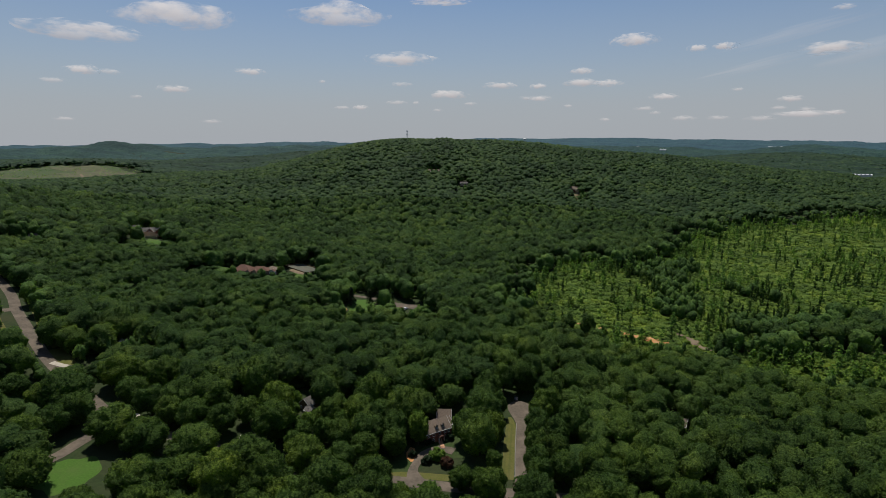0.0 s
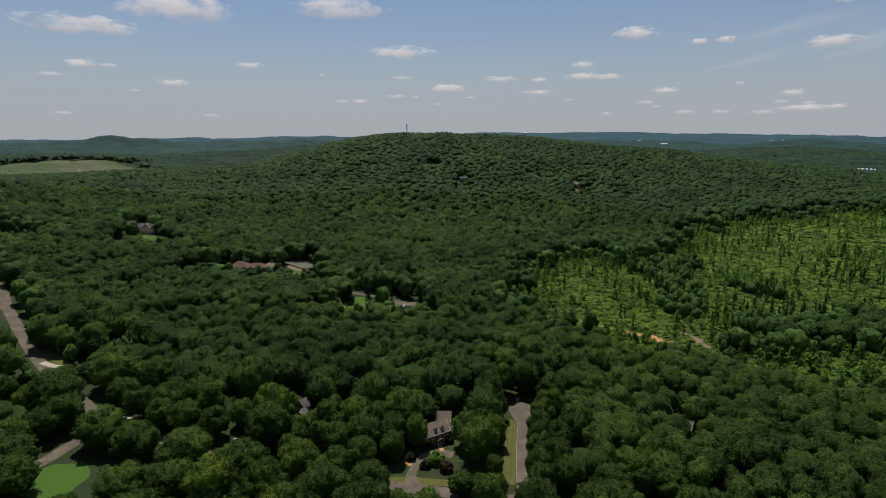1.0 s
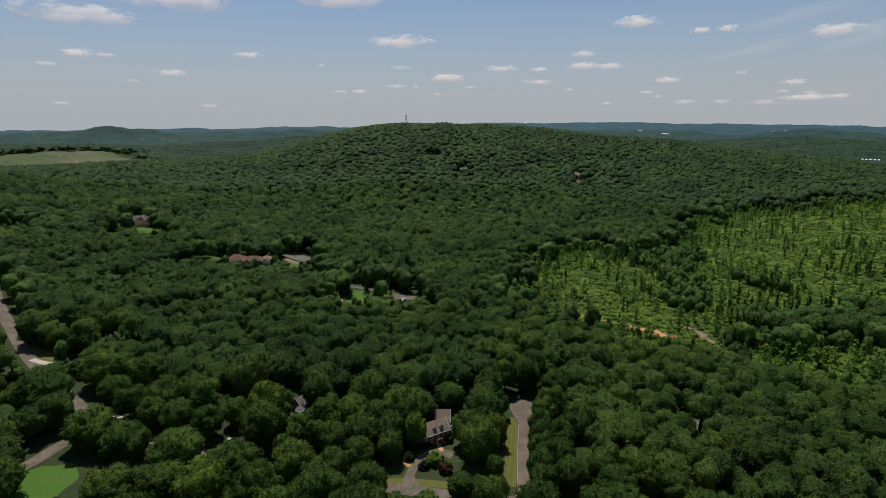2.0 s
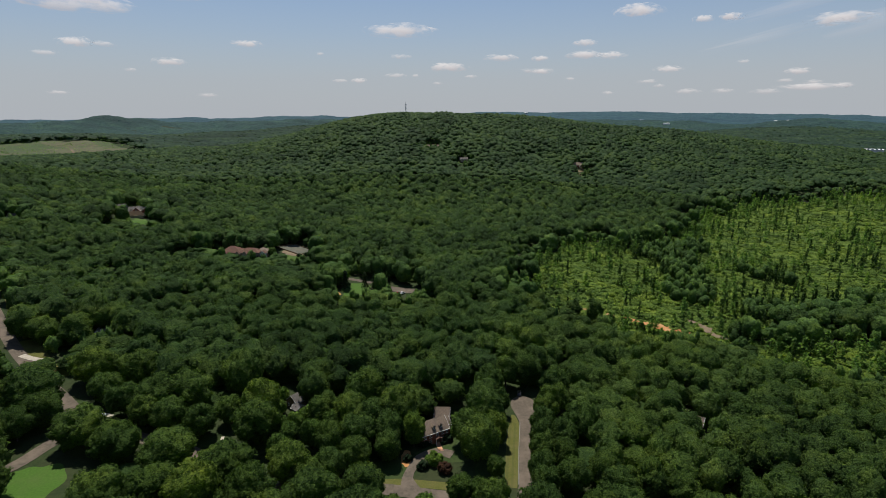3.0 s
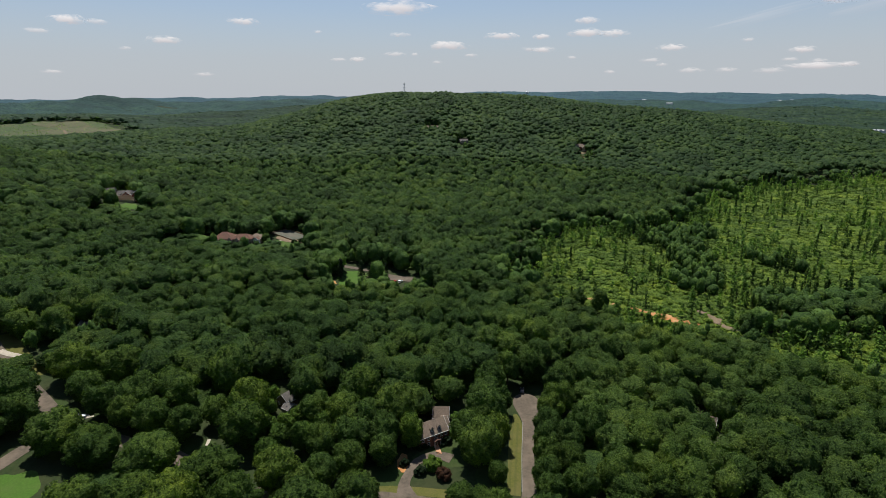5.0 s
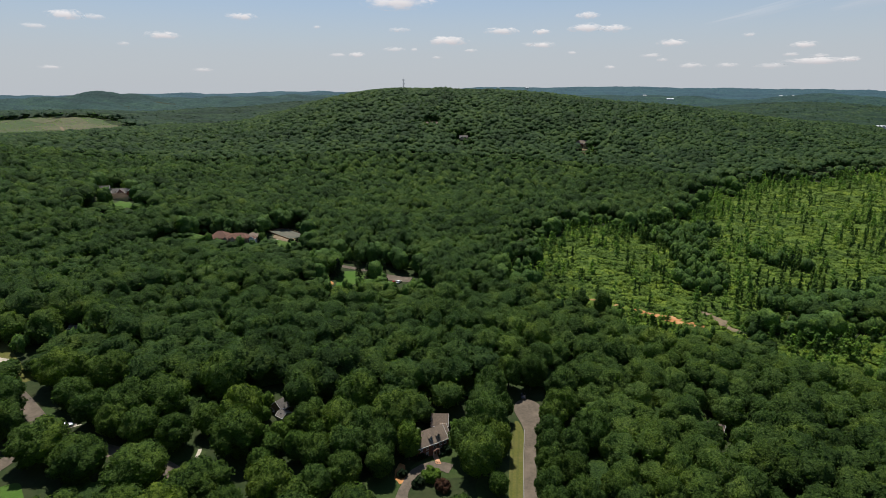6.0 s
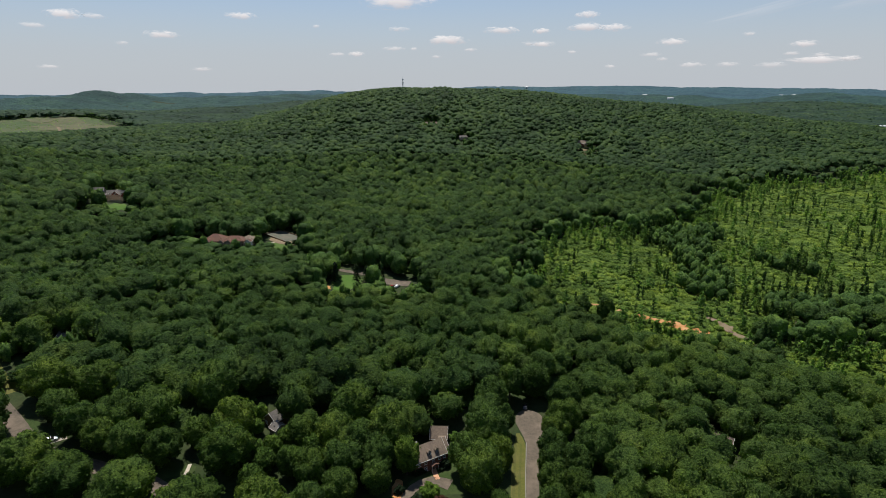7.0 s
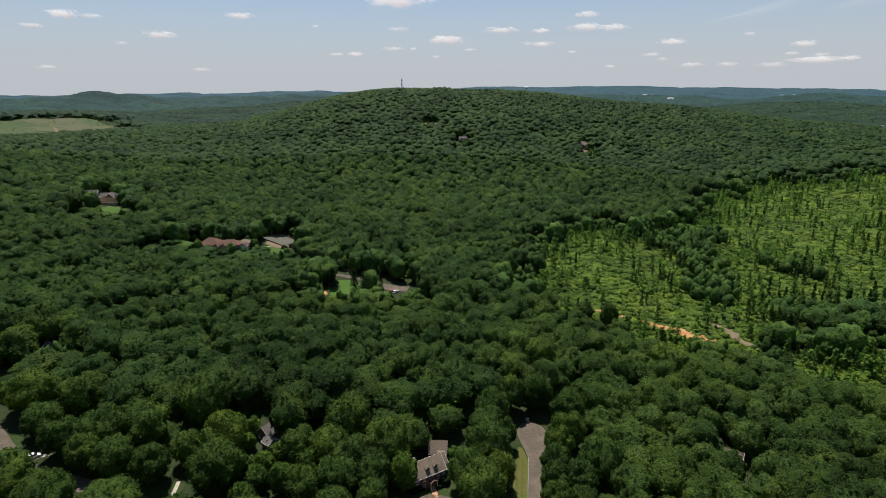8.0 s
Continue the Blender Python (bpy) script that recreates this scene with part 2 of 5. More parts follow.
def cloud_material(name="self_lit_cloud", most=0.66, spread_out=(1.5, 1.0, 0.7)):
    m, t, b = material(name)
    t.nodes.remove(b)
    tc = t.nodes.new("ShaderNodeTexCoord")
    off = node(t, "ShaderNodeVectorMath")
    off.operation = "SUBTRACT"
    off.inputs[1].default_value = (0.5, 0.5, 0.5)
    t.links.new(tc.outputs["Generated"], off.inputs[0])
    flat = node(t, "ShaderNodeVectorMath")
    flat.operation = "MULTIPLY"
    flat.inputs[1].default_value = (2, 0, 2)
    t.links.new(off.outputs[0], flat.inputs[0])
    size = t.nodes.new("ShaderNodeVectorMath")
    size.operation = "LENGTH"
    t.links.new(flat.outputs[0], size.inputs[0])
    n = node(t, "ShaderNodeTexNoise", Scale=3.2, Detail=6.0, Roughness=0.6)
    n.noise_dimensions = "4D"
    spread = t.nodes.new("ShaderNodeVectorMath")
    spread.operation = "MULTIPLY"
    spread.inputs[1].default_value = spread_out
    t.links.new(tc.outputs["Generated"], spread.inputs[0])
    t.links.new(spread.outputs[0], n.inputs["Vector"])
    seed = t.nodes.new("ShaderNodeMath")
    seed.operation = "MULTIPLY"
    seed.inputs[1].default_value = 90.0
    t.links.new(t.nodes.new("ShaderNodeObjectInfo").outputs["Random"], seed.inputs[0])
    t.links.new(seed.outputs[0], n.inputs["W"])
    add = t.nodes.new("ShaderNodeMath")
    add.operation = "MULTIPLY_ADD"
    add.inputs[1].default_value = -3.2
    t.links.new(n.outputs["Fac"], add.inputs[0])
    t.links.new(size.outputs["Value"], add.inputs[2])
    fade = t.nodes.new("ShaderNodeMapRange")
    fade.interpolation_type = "SMOOTHSTEP"
    for k, v in ((1, -0.66), (2, -1.6), (3, 0.0), (4, most)):
        fade.inputs[k].default_value = v
    t.links.new(add.outputs[0], fade.inputs[0])
    # the clouds glow: sunlit tops and greyer undersides painted into the emission colour
    e, tr, my = (t.nodes.new("ShaderNode" + k) for k in ("Emission", "BsdfTransparent", "MixShader"))
    up = t.nodes.new("ShaderNodeSeparateXYZ")
    t.links.new(tc.outputs["Generated"], up.inputs[0])
    t.links.new(ramp(t, up.outputs["Z"], ((0.2, (0.52, 0.49, 0.51)), (0.75, (0.88, 0.84, 0.83)))), e.inputs["Color"])
    e.inputs["Strength"].default_value = 0.85
    t.links.new(fade.outputs[0], my.inputs[0])
    t.links.new(tr.outputs[0], my.inputs[1])
    t.links.new(e.outputs[0], my.inputs[2])
    t.links.new(my.outputs[0], t.nodes["Material Output"].inputs["Surface"])
    return m


CLOUD = cloud_material()
PUFF = cloud_material("self_lit_thin_cloud", 0.34)
CIRRUS = cloud_material("self_lit_cirrus", 0.10, (0.5, 0.6, 1.6))


# mesh helpers
def mesh_of(name, verts, tris, mat, smooth=False):
    """A mesh from arrays of points and triangles."""
    verts, tris = np.asarray(verts, np.float32), np.asarray(tris, np.int32)
    me = bpy.data.meshes.new(name)
    me.vertices.add(len(verts))
    me.vertices.foreach_set("co", verts.ravel())
    me.loops.add(tris.size)
    me.loops.foreach_set("vertex_index", tris.ravel())
    me.polygons.add(len(tris))
    me.polygons.foreach_set("loop_start", np.arange(0, tris.size, 3, dtype=np.int32))
    me.polygons.foreach_set("use_smooth", np.full(len(tris), smooth))
    me.materials.append(mat)
    me.update(calc_edges=True)
    return me


def bm_mesh(name, bm, mat):
    me = bpy.data.meshes.new(name)
    bm.normal_update()
    bm.to_mesh(me)
    bm.free()
    me.materials.append(mat)
    return me


def part(name, bm, mat, parent, label=""):
    ob = new(name, bm_mesh(name, bm, mat))
    ob.parent = parent
    return tagged(ob, label)


def thing(name, m, label, category, group="", kind=""):
    ob = new(name)
    ob.matrix_world = m
    return tagged(ob, label, category, group, kind)


def box(bm, cx, cy, cz, sx, sy, sz, rz=0.0, bevel=0.0):
    got = bmesh.ops.create_cube(bm, size=1, matrix=Matrix.Translation((cx, cy, cz)) @ Matrix.Rotation(radians(rz), 4, "Z") @ Matrix.Diagonal((sx, sy, sz, 1)))
    if bevel:
        edges = list({e for v in got["verts"] for e in v.link_edges})
        bmesh.ops.bevel(bm, geom=edges, offset=bevel, segments=2, affect="EDGES", profile=0.5)
    return bm


def tube(bm, a, b, ra, rb, sides=8):
    a, b = Vector(a), Vector(b)
    turn = (b - a).to_track_quat("Z", "Y").to_matrix().to_4x4()
    bmesh.ops.create_cone(bm, cap_ends=True, segments=sides, radius1=ra, radius2=rb, depth=(b - a).length, matrix=Matrix.Translation((a + b) / 2) @ turn)
    return bm


def prism(bm, outline, y0, y1):
    """A solid with the outline (x, z), from y0 to y1."""
    lo = [bm.verts.new((x, y0, z)) for x, z in outline]
    hi = [bm.verts.new((x, y1, z)) for x, z in outline]
    n = len(lo)
    bm.faces.new(lo)
    bm.faces.new(hi[::-1])
    for i in range(n):
        bm.faces.new((lo[(i + 1) % n], lo[i], hi[i], hi[(i + 1) % n]))
    bmesh.ops.recalc_face_normals(bm, faces=bm.faces[:])
    return bm


def ground_height(x, y):
    """Height of the ground at x, y (numbers or arrays)."""
    x, y = np.asarray(x, float), np.asarray(y, float)
    r = np.hypot(x, y)
    fade = 1 / (1 + (np.maximum(y, 0) / 900) ** 4)
    west, east = np.clip(-x, 0, 450), np.clip(x, 0, 300)
    z = (0.04 * west + 0.00025 * west ** 2 - 0.02 * east) * fade + 0.02 * np.clip(y - 200, 0, 300)
    wide = np.where(x < -30, 280.0, 700.0)
    deep = np.where(y < 1060, 270.0, 330.0)
    z = z + 104 * np.exp(-((x + 30) / wide) ** 2 - ((y - 1060) / deep) ** 2)
    z = z + 24 * np.exp(-(((x + 800) / 240) ** 2 + ((y - 1400) / 230) ** 2))
    z = z + 42 * np.exp(-(((x + 1455) / 150) ** 2 + ((y - 2680) / 300) ** 2))
    s = np.clip((r - 700) / 900, 0, 1)
    z = z + 12 * s * s * (3 - 2 * s) + 58 * np.clip((r - 1500) / 3300, 0, 1) ** 0.6
    for a, d, h, w in ((-22.3, 4650, 14, 130), (-15, 4500, 16, 260), (-10, 4300, 18, 300), (5, 4600, 32, 420),
                       (12, 4500, 28, 520), (19, 4600, 30, 420), (21, 4650, 10, 160), (27, 4600, 22, 420), (34, 4600, 16, 300)):
        px, py = d * math.sin(radians(a)), d * math.cos(radians(a))
        z = z + h * np.exp(-((x - px) ** 2 + (y - py) ** 2) / w ** 2)
    roll = np.clip((r - 300) / 900, 0, 1)
    z = z + roll * (4 * np.sin(x / 170 + 1.3) * np.sin(y / 210 + 0.4) + 3 * np.sin((x + y) / 93) * np.sin((x - 0.6 * y) / 121))
    out = np.clip((r - 1350) / 500, 0, 1) * np.clip((4500 - r) / 500, 0, 1)
    return z + out * (13 * np.sin(x / 290 + 2.0) * np.sin(y / 340 + 1.0) + 7 * np.sin((x - y) / 170))


# ground, one sheet to the horizon
def ground_sheet():
    rings = np.concatenate((np.arange(0, 300, 6.0), np.arange(300, 1500, 14.0), np.geomspace(1500, 4900, 60)))
    turns = np.radians(np.arange(0, 360, 2.0))
    r, a = np.meshgrid(rings, turns, indexing="ij")
    x, y = r * np.sin(a), 30 + r * np.cos(a)
    v = np.stack((x, y, ground_height(x, y)), -1).reshape(-1, 3)
    n, k = len(rings), len(turns)
    i, j = np.meshgrid(np.arange(n - 1), np.arange(k), indexing="ij")
    p, q = i * k + j, i * k + (j + 1) % k
    tris = np.concatenate((np.stack((p, p + k, q + k), -1).reshape(-1, 3), np.stack((p, q + k, q), -1).reshape(-1, 3)))
    return tagged(new("ground", mesh_of("ground", v, tris[:, ::-1], FLOOR, True)), "dark leaf-littered woodland ground rising to a hill", "ground", kind="structure")


ground_sheet()


def smooth_line(points, step):
    """Points along a rounded line through the given ones."""
    pts = [np.array(p, float) for p in points]
    out = []
    for i in range(len(pts) - 1):
        a, b = pts[i], pts[i + 1]
        before, after = pts[max(i - 1, 0)], pts[min(i + 2, len(pts) - 1)]
        n = max(2, int(np.linalg.norm(b - a) / step))
        for k in range(n):
            s = k / n
            out.append(0.5 * (2 * a + (b - before) * s + (2 * before - 5 * a + 4 * b - after) * s * s + (3 * a - before - 3 * b + after) * s ** 3))
    return np.array(out + [pts[-1]])


def draped_strip(name, points, width, lift, mat, label, category, kind="structure", offset=0.0):
    """A strip laid over the ground; width is a number or one per given point."""
    line = smooth_line([(*p, w) for p, w in zip(points, width if hasattr(width, "__len__") else [width] * len(points))], 3.0)
    way = np.gradient(line[:, :2], axis=0)
    way /= np.linalg.norm(way, axis=1)[:, None]
    side = np.stack((way[:, 1], -way[:, 0]), -1)
    rows = []
    for s in (-0.5, -0.25, 0, 0.25, 0.5):
        xy = line[:, :2] + side * (offset + s * line[:, 2])[:, None] if s or offset else line[:, :2]
        rows.append(np.stack((xy[:, 0], xy[:, 1], ground_height(xy[:, 0], xy[:, 1]) + lift), -1))
    v = np.stack(rows, 1)
    n, k = v.shape[:2]
    i, j = np.meshgrid(np.arange(n - 1), np.arange(k - 1), indexing="ij")
    p = i * k + j
    tris = np.concatenate((np.stack((p, p + 1, p + k + 1), -1).reshape(-1, 3), np.stack((p, p + k + 1, p + k), -1).reshape(-1, 3)))
    return tagged(new(name, mesh_of(name, v.reshape(-1, 3), tris[:, ::-1], mat, True)), label, category, kind=kind)


def draped_patch(name, cx, cy, rx, ry, turn, lift, mat, label, category, kind="structure", rough=0.12, seed=0):
    """A rounded patch with an uneven edge, laid over the ground."""
    rng = np.random.default_rng(seed + 11)
    a = np.radians(np.arange(0, 360, 7.5))
    edge = 1 + rough * (np.sin(2 * a + rng.uniform(0, 6)) + 0.7 * np.sin(3 * a + rng.uniform(0, 6)) + 0.5 * np.sin(7 * a + rng.uniform(0, 6)))
    s = np.linspace(0, 1, 7)
    ss, aa = np.meshgrid(s, a, indexing="ij")
    u, w = ss * edge * np.cos(aa) * rx, ss * edge * np.sin(aa) * ry
    c, d = math.cos(radians(turn)), math.sin(radians(turn))
    x, y = cx + u * c - w * d, cy + u * d + w * c
    v = np.stack((x, y, ground_height(x, y) + lift), -1).reshape(-1, 3)
    n, k = len(s), len(a)
    i, j = np.meshgrid(np.arange(n - 1), np.arange(k), indexing="ij")
    p, q = i * k + j, i * k + (j + 1) % k
    tris = np.concatenate((np.stack((p, p + k, q + k), -1).reshape(-1, 3), np.stack((p, q + k, q), -1).reshape(-1, 3)))
    return tagged(new(name, mesh_of(name, v, tris, mat, True)), label, category, kind=kind)


STREET = [(-420, 470), (-282, 356), (-240, 312), (-191, 262), (-149, 227.8), (-139.5, 219.8), (-127.5, 211.8), (-107, 206), (-88.3, 200.7), (-57, 183.5), (-20.8, 183), (-8, 182), (31.7, 175.2), (90, 168), (160, 160)]
SPUR = [(-131, 215), (-136, 197), (-138, 188), (-143, 174), (-150, 130)]
BULB = [(33, 176), (33.8, 185), (37.1, 205.5), (38.5, 213), (40.5, 224), (41.5, 231.5), (41.9, 236), (42.1, 240), (42.2, 243), (42.2, 245)]
draped_strip("road", STREET, 5.7, 0.10, ASPHALT, "grey weathered asphalt street through the woods", "road")
draped_strip("road", SPUR, 5.0, 0.13, ASPHALT, "grey asphalt side street beside a lawn", "road")
draped_strip("road", BULB, (9, 4.6, 4.2, 4.2, 5.0, 9.2, 11.4, 10.8, 8.2, 3.6), 0.13, ASPHALT, "pale asphalt cul-de-sac widening at its end", "road")
draped_strip("road", [(-246, 316), (-258, 306), (-275, 298), (-300, 290)], 5.5, 0.13, ASPHALT, "asphalt side street joining the main street", "road")
draped_strip("road", [(-80, 417), (-66.5, 408), (-52, 402), (-38, 397), (-26, 387), (-10, 383)], (3.5, 4, 4.5, 5, 9, 9), 0.26, ASPHALT, "narrow asphalt driveway ending in a parking area", "driveway")
draped_strip("driveway", [(-6, 183), (-7.2, 189), (-5.6, 195), (-3.0, 201), (3, 204.6), (9.2, 202.5)], (7, 3.8, 3.4, 3.4, 4, 5), 0.16, ASPHALT, "curved grey driveway in front of the brick house", "driveway")
draped_strip("driveway", [(-187, 259), (-181, 257), (-172, 256)], 3.2, 0.16, CONCRETE, "pale concrete driveway apron", "driveway")
draped_strip("driveway", [(-130, 215.5), (-127.5, 218), (-125, 220)], 3.0, 0.16, CONCRETE, "pale concrete driveway under trees", "driveway")
draped_strip("footpath", [(-77.8, 203), (-78, 206.6), (-78.4, 209.5)], 1.2, 0.16, CONCRETE, "pale concrete drive among trees", "driveway")
draped_strip("footpath", [(3.6, 210.5), (5.0, 205)], 1.8, 0.16, PAVER, "red brick front path", "path")
draped_strip("kerb", BULB[1:5], 0.28, 0.19, KERB, "pale concrete kerb along the cul-de-sac", "kerb", offset=-2.3)
# lawns, verges and bare ground
VERGE_LINE = [(28.6, 184), (32.4, 206), (33.8, 213), (35.8, 224), (36, 230)]
draped_strip("verge", VERGE_LINE, (4.4, 5.0, 5.0, 4.0, 1.2), 0.06, VERGE, "striped mown grass verge beside the cul-de-sac", "grass")
for side in (-1.5, 0.4):
    draped_strip("mown_stripe", VERGE_LINE[:4], 0.8, 0.09, MOWN, "darker mowing stripe on the grass verge", "grass", offset=side)
draped_strip("verge", [(-196, 272), (-186, 263), (-172, 250), (-160, 242)], 9, 0.05, VERGE, "dry grass verge beside the street", "grass", offset=-1)
draped_strip("verge", [(-262, 325), (-240, 300), (-215, 276)], 7, 0.05, VERGE, "dry grass verge beside the street", "grass", offset=4)
draped_strip("verge", [(-245, 330), (-222, 302), (-196, 275)], 6, 0.05, VERGE, "dry grass verge beside the street", "grass", offset=-2)
draped_strip("verge", [(-20, 185.5), (-8, 186.5), (10, 184.5), (25, 183)], 4, 0.05, VERGE, "dry grass verge beside the street", "grass")
draped_patch("lawn", -128.5, 177, 9, 12, 15, 0.05, BRIGHT_LAWN, "bright green mown lawn beside the side street", "lawn", seed=1)
draped_patch("lawn", 9, 207, 14, 8, 20, 0.03, SHADED_LAWN, "shaded green lawn in front of the brick house", "lawn", seed=2)
draped_patch("lawn", 24, 195, 8, 14, 0, 0.03, SHADED_LAWN, "shaded green lawn beside the cul-de-sac", "lawn", seed=3)
draped_patch("lawn", -12, 194, 8, 6, 0, 0.04, SHADED_LAWN, "shaded green lawn beside the driveway", "lawn", seed=4)
draped_patch("lawn", -85, 206, 9, 4, 15, 0.04, SHADED_LAWN, "green lawn strip beside the street", "lawn", seed=5)
draped_patch("lawn", -140, 224.6, 5, 2.4, -38, 0.05, SHADED_LAWN, "small green lawn beside the street", "lawn", seed=6)
draped_patch("lawn", -106, 446, 14, 7, -28, 0.2, BRIGHT_LAWN, "mown lawn below the walled court", "lawn", seed=7)
draped_patch("lawn", -50, 382, 9, 15, -20, 0.2, BRIGHT_LAWN, "dry mown lawn beside the driveway", "lawn", seed=8)
draped_patch("lawn", -256, 507, 8.5, 15, 28, 0.2, BRIGHT_LAWN, "bright green lawn below a large house", "lawn", rough=0.24, seed=9)
draped_patch("flower_bed", -62, 372, 4, 3, 0, 0.24, CLAY, "bare reddish soil bed on the lawn", "bare ground", seed=10)
draped_patch("flower_bed", -57.8, 181, 3.2, 2.4, 0, 0.14, CLAY, "orange clay patch beside the street", "bare ground", seed=14)
draped_strip("driveway", [(-53, 183), (-52.6, 186.4), (-51, 194)], 3.0, 0.16, ASPHALT, "grey driveway under trees", "driveway")
draped_patch("flower_bed", -8.0, 200, 2.2, 4.6, 0, 0.1, CLAY, "orange-brown mulch bed beside the driveway", "bare ground", seed=12)
draped_strip("footpath", [(-121, 449), (-114, 457), (-110, 468)], 1.3, 0.28, CONCRETE, "pale footpath crossing the lawn", "path")
for k, (x, y, a, b, turn) in enumerate(((101, 351, 2.6, 1.1, -28), (114, 342, 3.4, 1.3, -36), (124, 334, 4.5, 2.8, -40), (131, 328.5, 6, 4.0, -40), (139, 322, 7, 4.6, -40), (147, 316, 5, 3.4, -42))):
    draped_patch("bare_ground", x, y, a, b, turn, 0.55, CLAY, "orange red clay scar in the regrowth", "bare ground", rough=0.28, seed=30 + k)
for k, (x, y, a, b) in enumerate(((162.5, 330, 5, 2.2), (164.5, 321, 6, 3.0), (166, 311, 5, 2.4))):
    draped_patch("bare_ground", x, y, a, b, -80, 0.55, SOIL, "grey-brown heap of bare soil and brush", "bare ground", rough=0.25, seed=40 + k)
draped_patch("cut_over_field", -790, 1170, 220, 205, 0, 0.5, STUBBLE, "pale brown logged slope with stubble", "field", seed=13)
draped_patch("stubble", -765, 1270, 90, 65, 0, 0.9, STUBBLE_PALE, "pale bare soil on the logged slope", "field", rough=0.3, seed=15)
draped_strip("dirt_track", [(-708, 1112), (-716, 1135), (-735, 1190), (-770, 1240)], 5, 1.6, SOIL, "pale dirt track across the logged slope", "track")


# trees
def ico(sub):
    bm = bmesh.new()
    bmesh.ops.create_icosphere(bm, subdivisions=sub, radius=1)
    v = np.array([tuple(p.co) for p in bm.verts])
    f = np.array([[p.index for p in q.verts] for q in bm.faces])
    bm.free()
    return v, f


ICO = {k: ico(k) for k in (1, 2, 3, 4)}


def leaf_cards(rng, pos, out, size, tilt, single=False):
    """A small bent diamond of leaves at each point, facing roughly outward."""
    n = len(pos)
    nrm = out + tilt * rng.normal(size=(n, 3))
    nrm /= np.linalg.norm(nrm, axis=1)[:, None]
    side = np.cross(nrm, rng.normal(size=(n, 3)))
    side /= np.linalg.norm(side, axis=1)[:, None]
    up = np.cross(nrm, side)
    s = size * rng.uniform(0.6, 1.35, (n, 1))
    w = s * rng.uniform(0.55, 1.0, (n, 1))
    bend = nrm * s * rng.uniform(-0.25, 0.25, (n, 1))
    if single:
        v = np.stack((pos - up * s * 0.5 - side * w * 0.4, pos - up * s * 0.4 + side * w * 0.5, pos + up * s * 0.6 + bend), 1).reshape(-1, 3)
        return v, np.arange(n * 3).reshape(-1, 3)
    v = np.stack((pos - up * s * 0.5, pos + side * w * 0.5 + bend, pos + up * s * 0.5, pos - side * w * 0.5 + bend), 1).reshape(-1, 3)
    k = np.arange(n)[:, None] * 4
    return v, np.concatenate((k + [0, 1, 2], k + [0, 2, 3]))


def spread(rng, count, low=-1.0, jitter=0.5):
    """Directions spread evenly, but not regularly, over a sphere above a height."""
    k = np.arange(count) + 0.5
    z, a = 1 - 2 * k / count, k * 2.39996
    p = np.stack((np.sqrt(1 - z * z) * np.cos(a), np.sqrt(1 - z * z) * np.sin(a), z), -1)
    p += rng.normal(size=p.shape) * jitter / math.sqrt(count)
    p /= np.linalg.norm(p, axis=1)[:, None]
    return p[p[:, 2] > low]


def crown_shape(seed, sub, lobes, tufts=0, leaves=0, size=0.06, low=-0.35, lobe=(0.32, 0.42), deep=0.085, rough=0.02, uneven=1.0):
    """A rounded crown of radius about 1, its middle at 0: boughs that swell out of a dome, tufts on the boughs, loose leaves."""
    rng = np.random.default_rng(seed)
    d = spread(rng, lobes, min(low, 0.0) - 0.2, 0.9)
    stretch = 1 + uneven * (0.09 * np.sin(np.arctan2(d[:, 1], d[:, 0]) * 2 + rng.uniform(0, 6)) + rng.uniform(-0.15, 0.09, len(d)))
    rad = rng.uniform(*lobe, len(d))
    c = d * (stretch * (1.02 - rad))[:, None]
    cv, cf = ICO[sub]
    turn = rng.uniform(0, 6.28)
    cv = cv @ np.array(((math.cos(turn), math.sin(turn), 0), (-math.sin(turn), math.cos(turn), 0), (0, 0, 1)))
    if sub == 1:
        lean = rng.uniform(0.5, 0.8)
        cv = cv @ np.array(((1, 0, 0), (0, math.cos(lean), math.sin(lean)), (0, -math.sin(lean), math.cos(lean))))

    def surface_at(way):
        reach = np.full(len(way), 0.62)
        for p, r in zip(c, rad):
            b = way @ p
            s = b * b + r * r - p @ p
            reach = np.maximum(reach, np.where(s > 0, b + np.sqrt(np.maximum(s, 0)), 0))
        return reach

    reach = surface_at(cv)
    if tufts:
        t = spread(rng, tufts)
        swell = rng.uniform(0.45, 1.3, len(t))
        gap = np.linalg.norm(cv[:, None] - t[None], axis=2) / (1.95 / math.sqrt(tufts))
        reach = reach - deep + deep * (np.sqrt(np.clip(1 - gap ** 2, 0, 1)) * swell).max(1)
    cf = cf[cv[cf].mean(1)[:, 2] > low - 0.12]
    core = cv * (reach * (1 + rough * rng.uniform(-1, 1, len(cv))))[:, None]
    used, cf = np.unique(cf, return_inverse=True)
    core, cf = core[used], cf.reshape(-1, 3)
    if not leaves:
        return core, cf
    o = rng.normal(size=(leaves * 4, 3)) + (0, 0, 0.3)
    if tufts:
        o = t[rng.integers(0, len(t), leaves * 4)] + rng.normal(size=(leaves * 4, 3)) * 0.75 / math.sqrt(tufts)
    o /= np.linalg.norm(o, axis=1)[:, None]
    o = o[o[:, 2] > low][:leaves]
    lv, lf = leaf_cards(rng, o * (surface_at(o) * rng.uniform(0.97, 1.02, len(o)))[:, None], o + (0, 0, 0.35), size, 0.75, True)
    return np.concatenate((core, lv)), np.concatenate((cf, lf + len(core)))


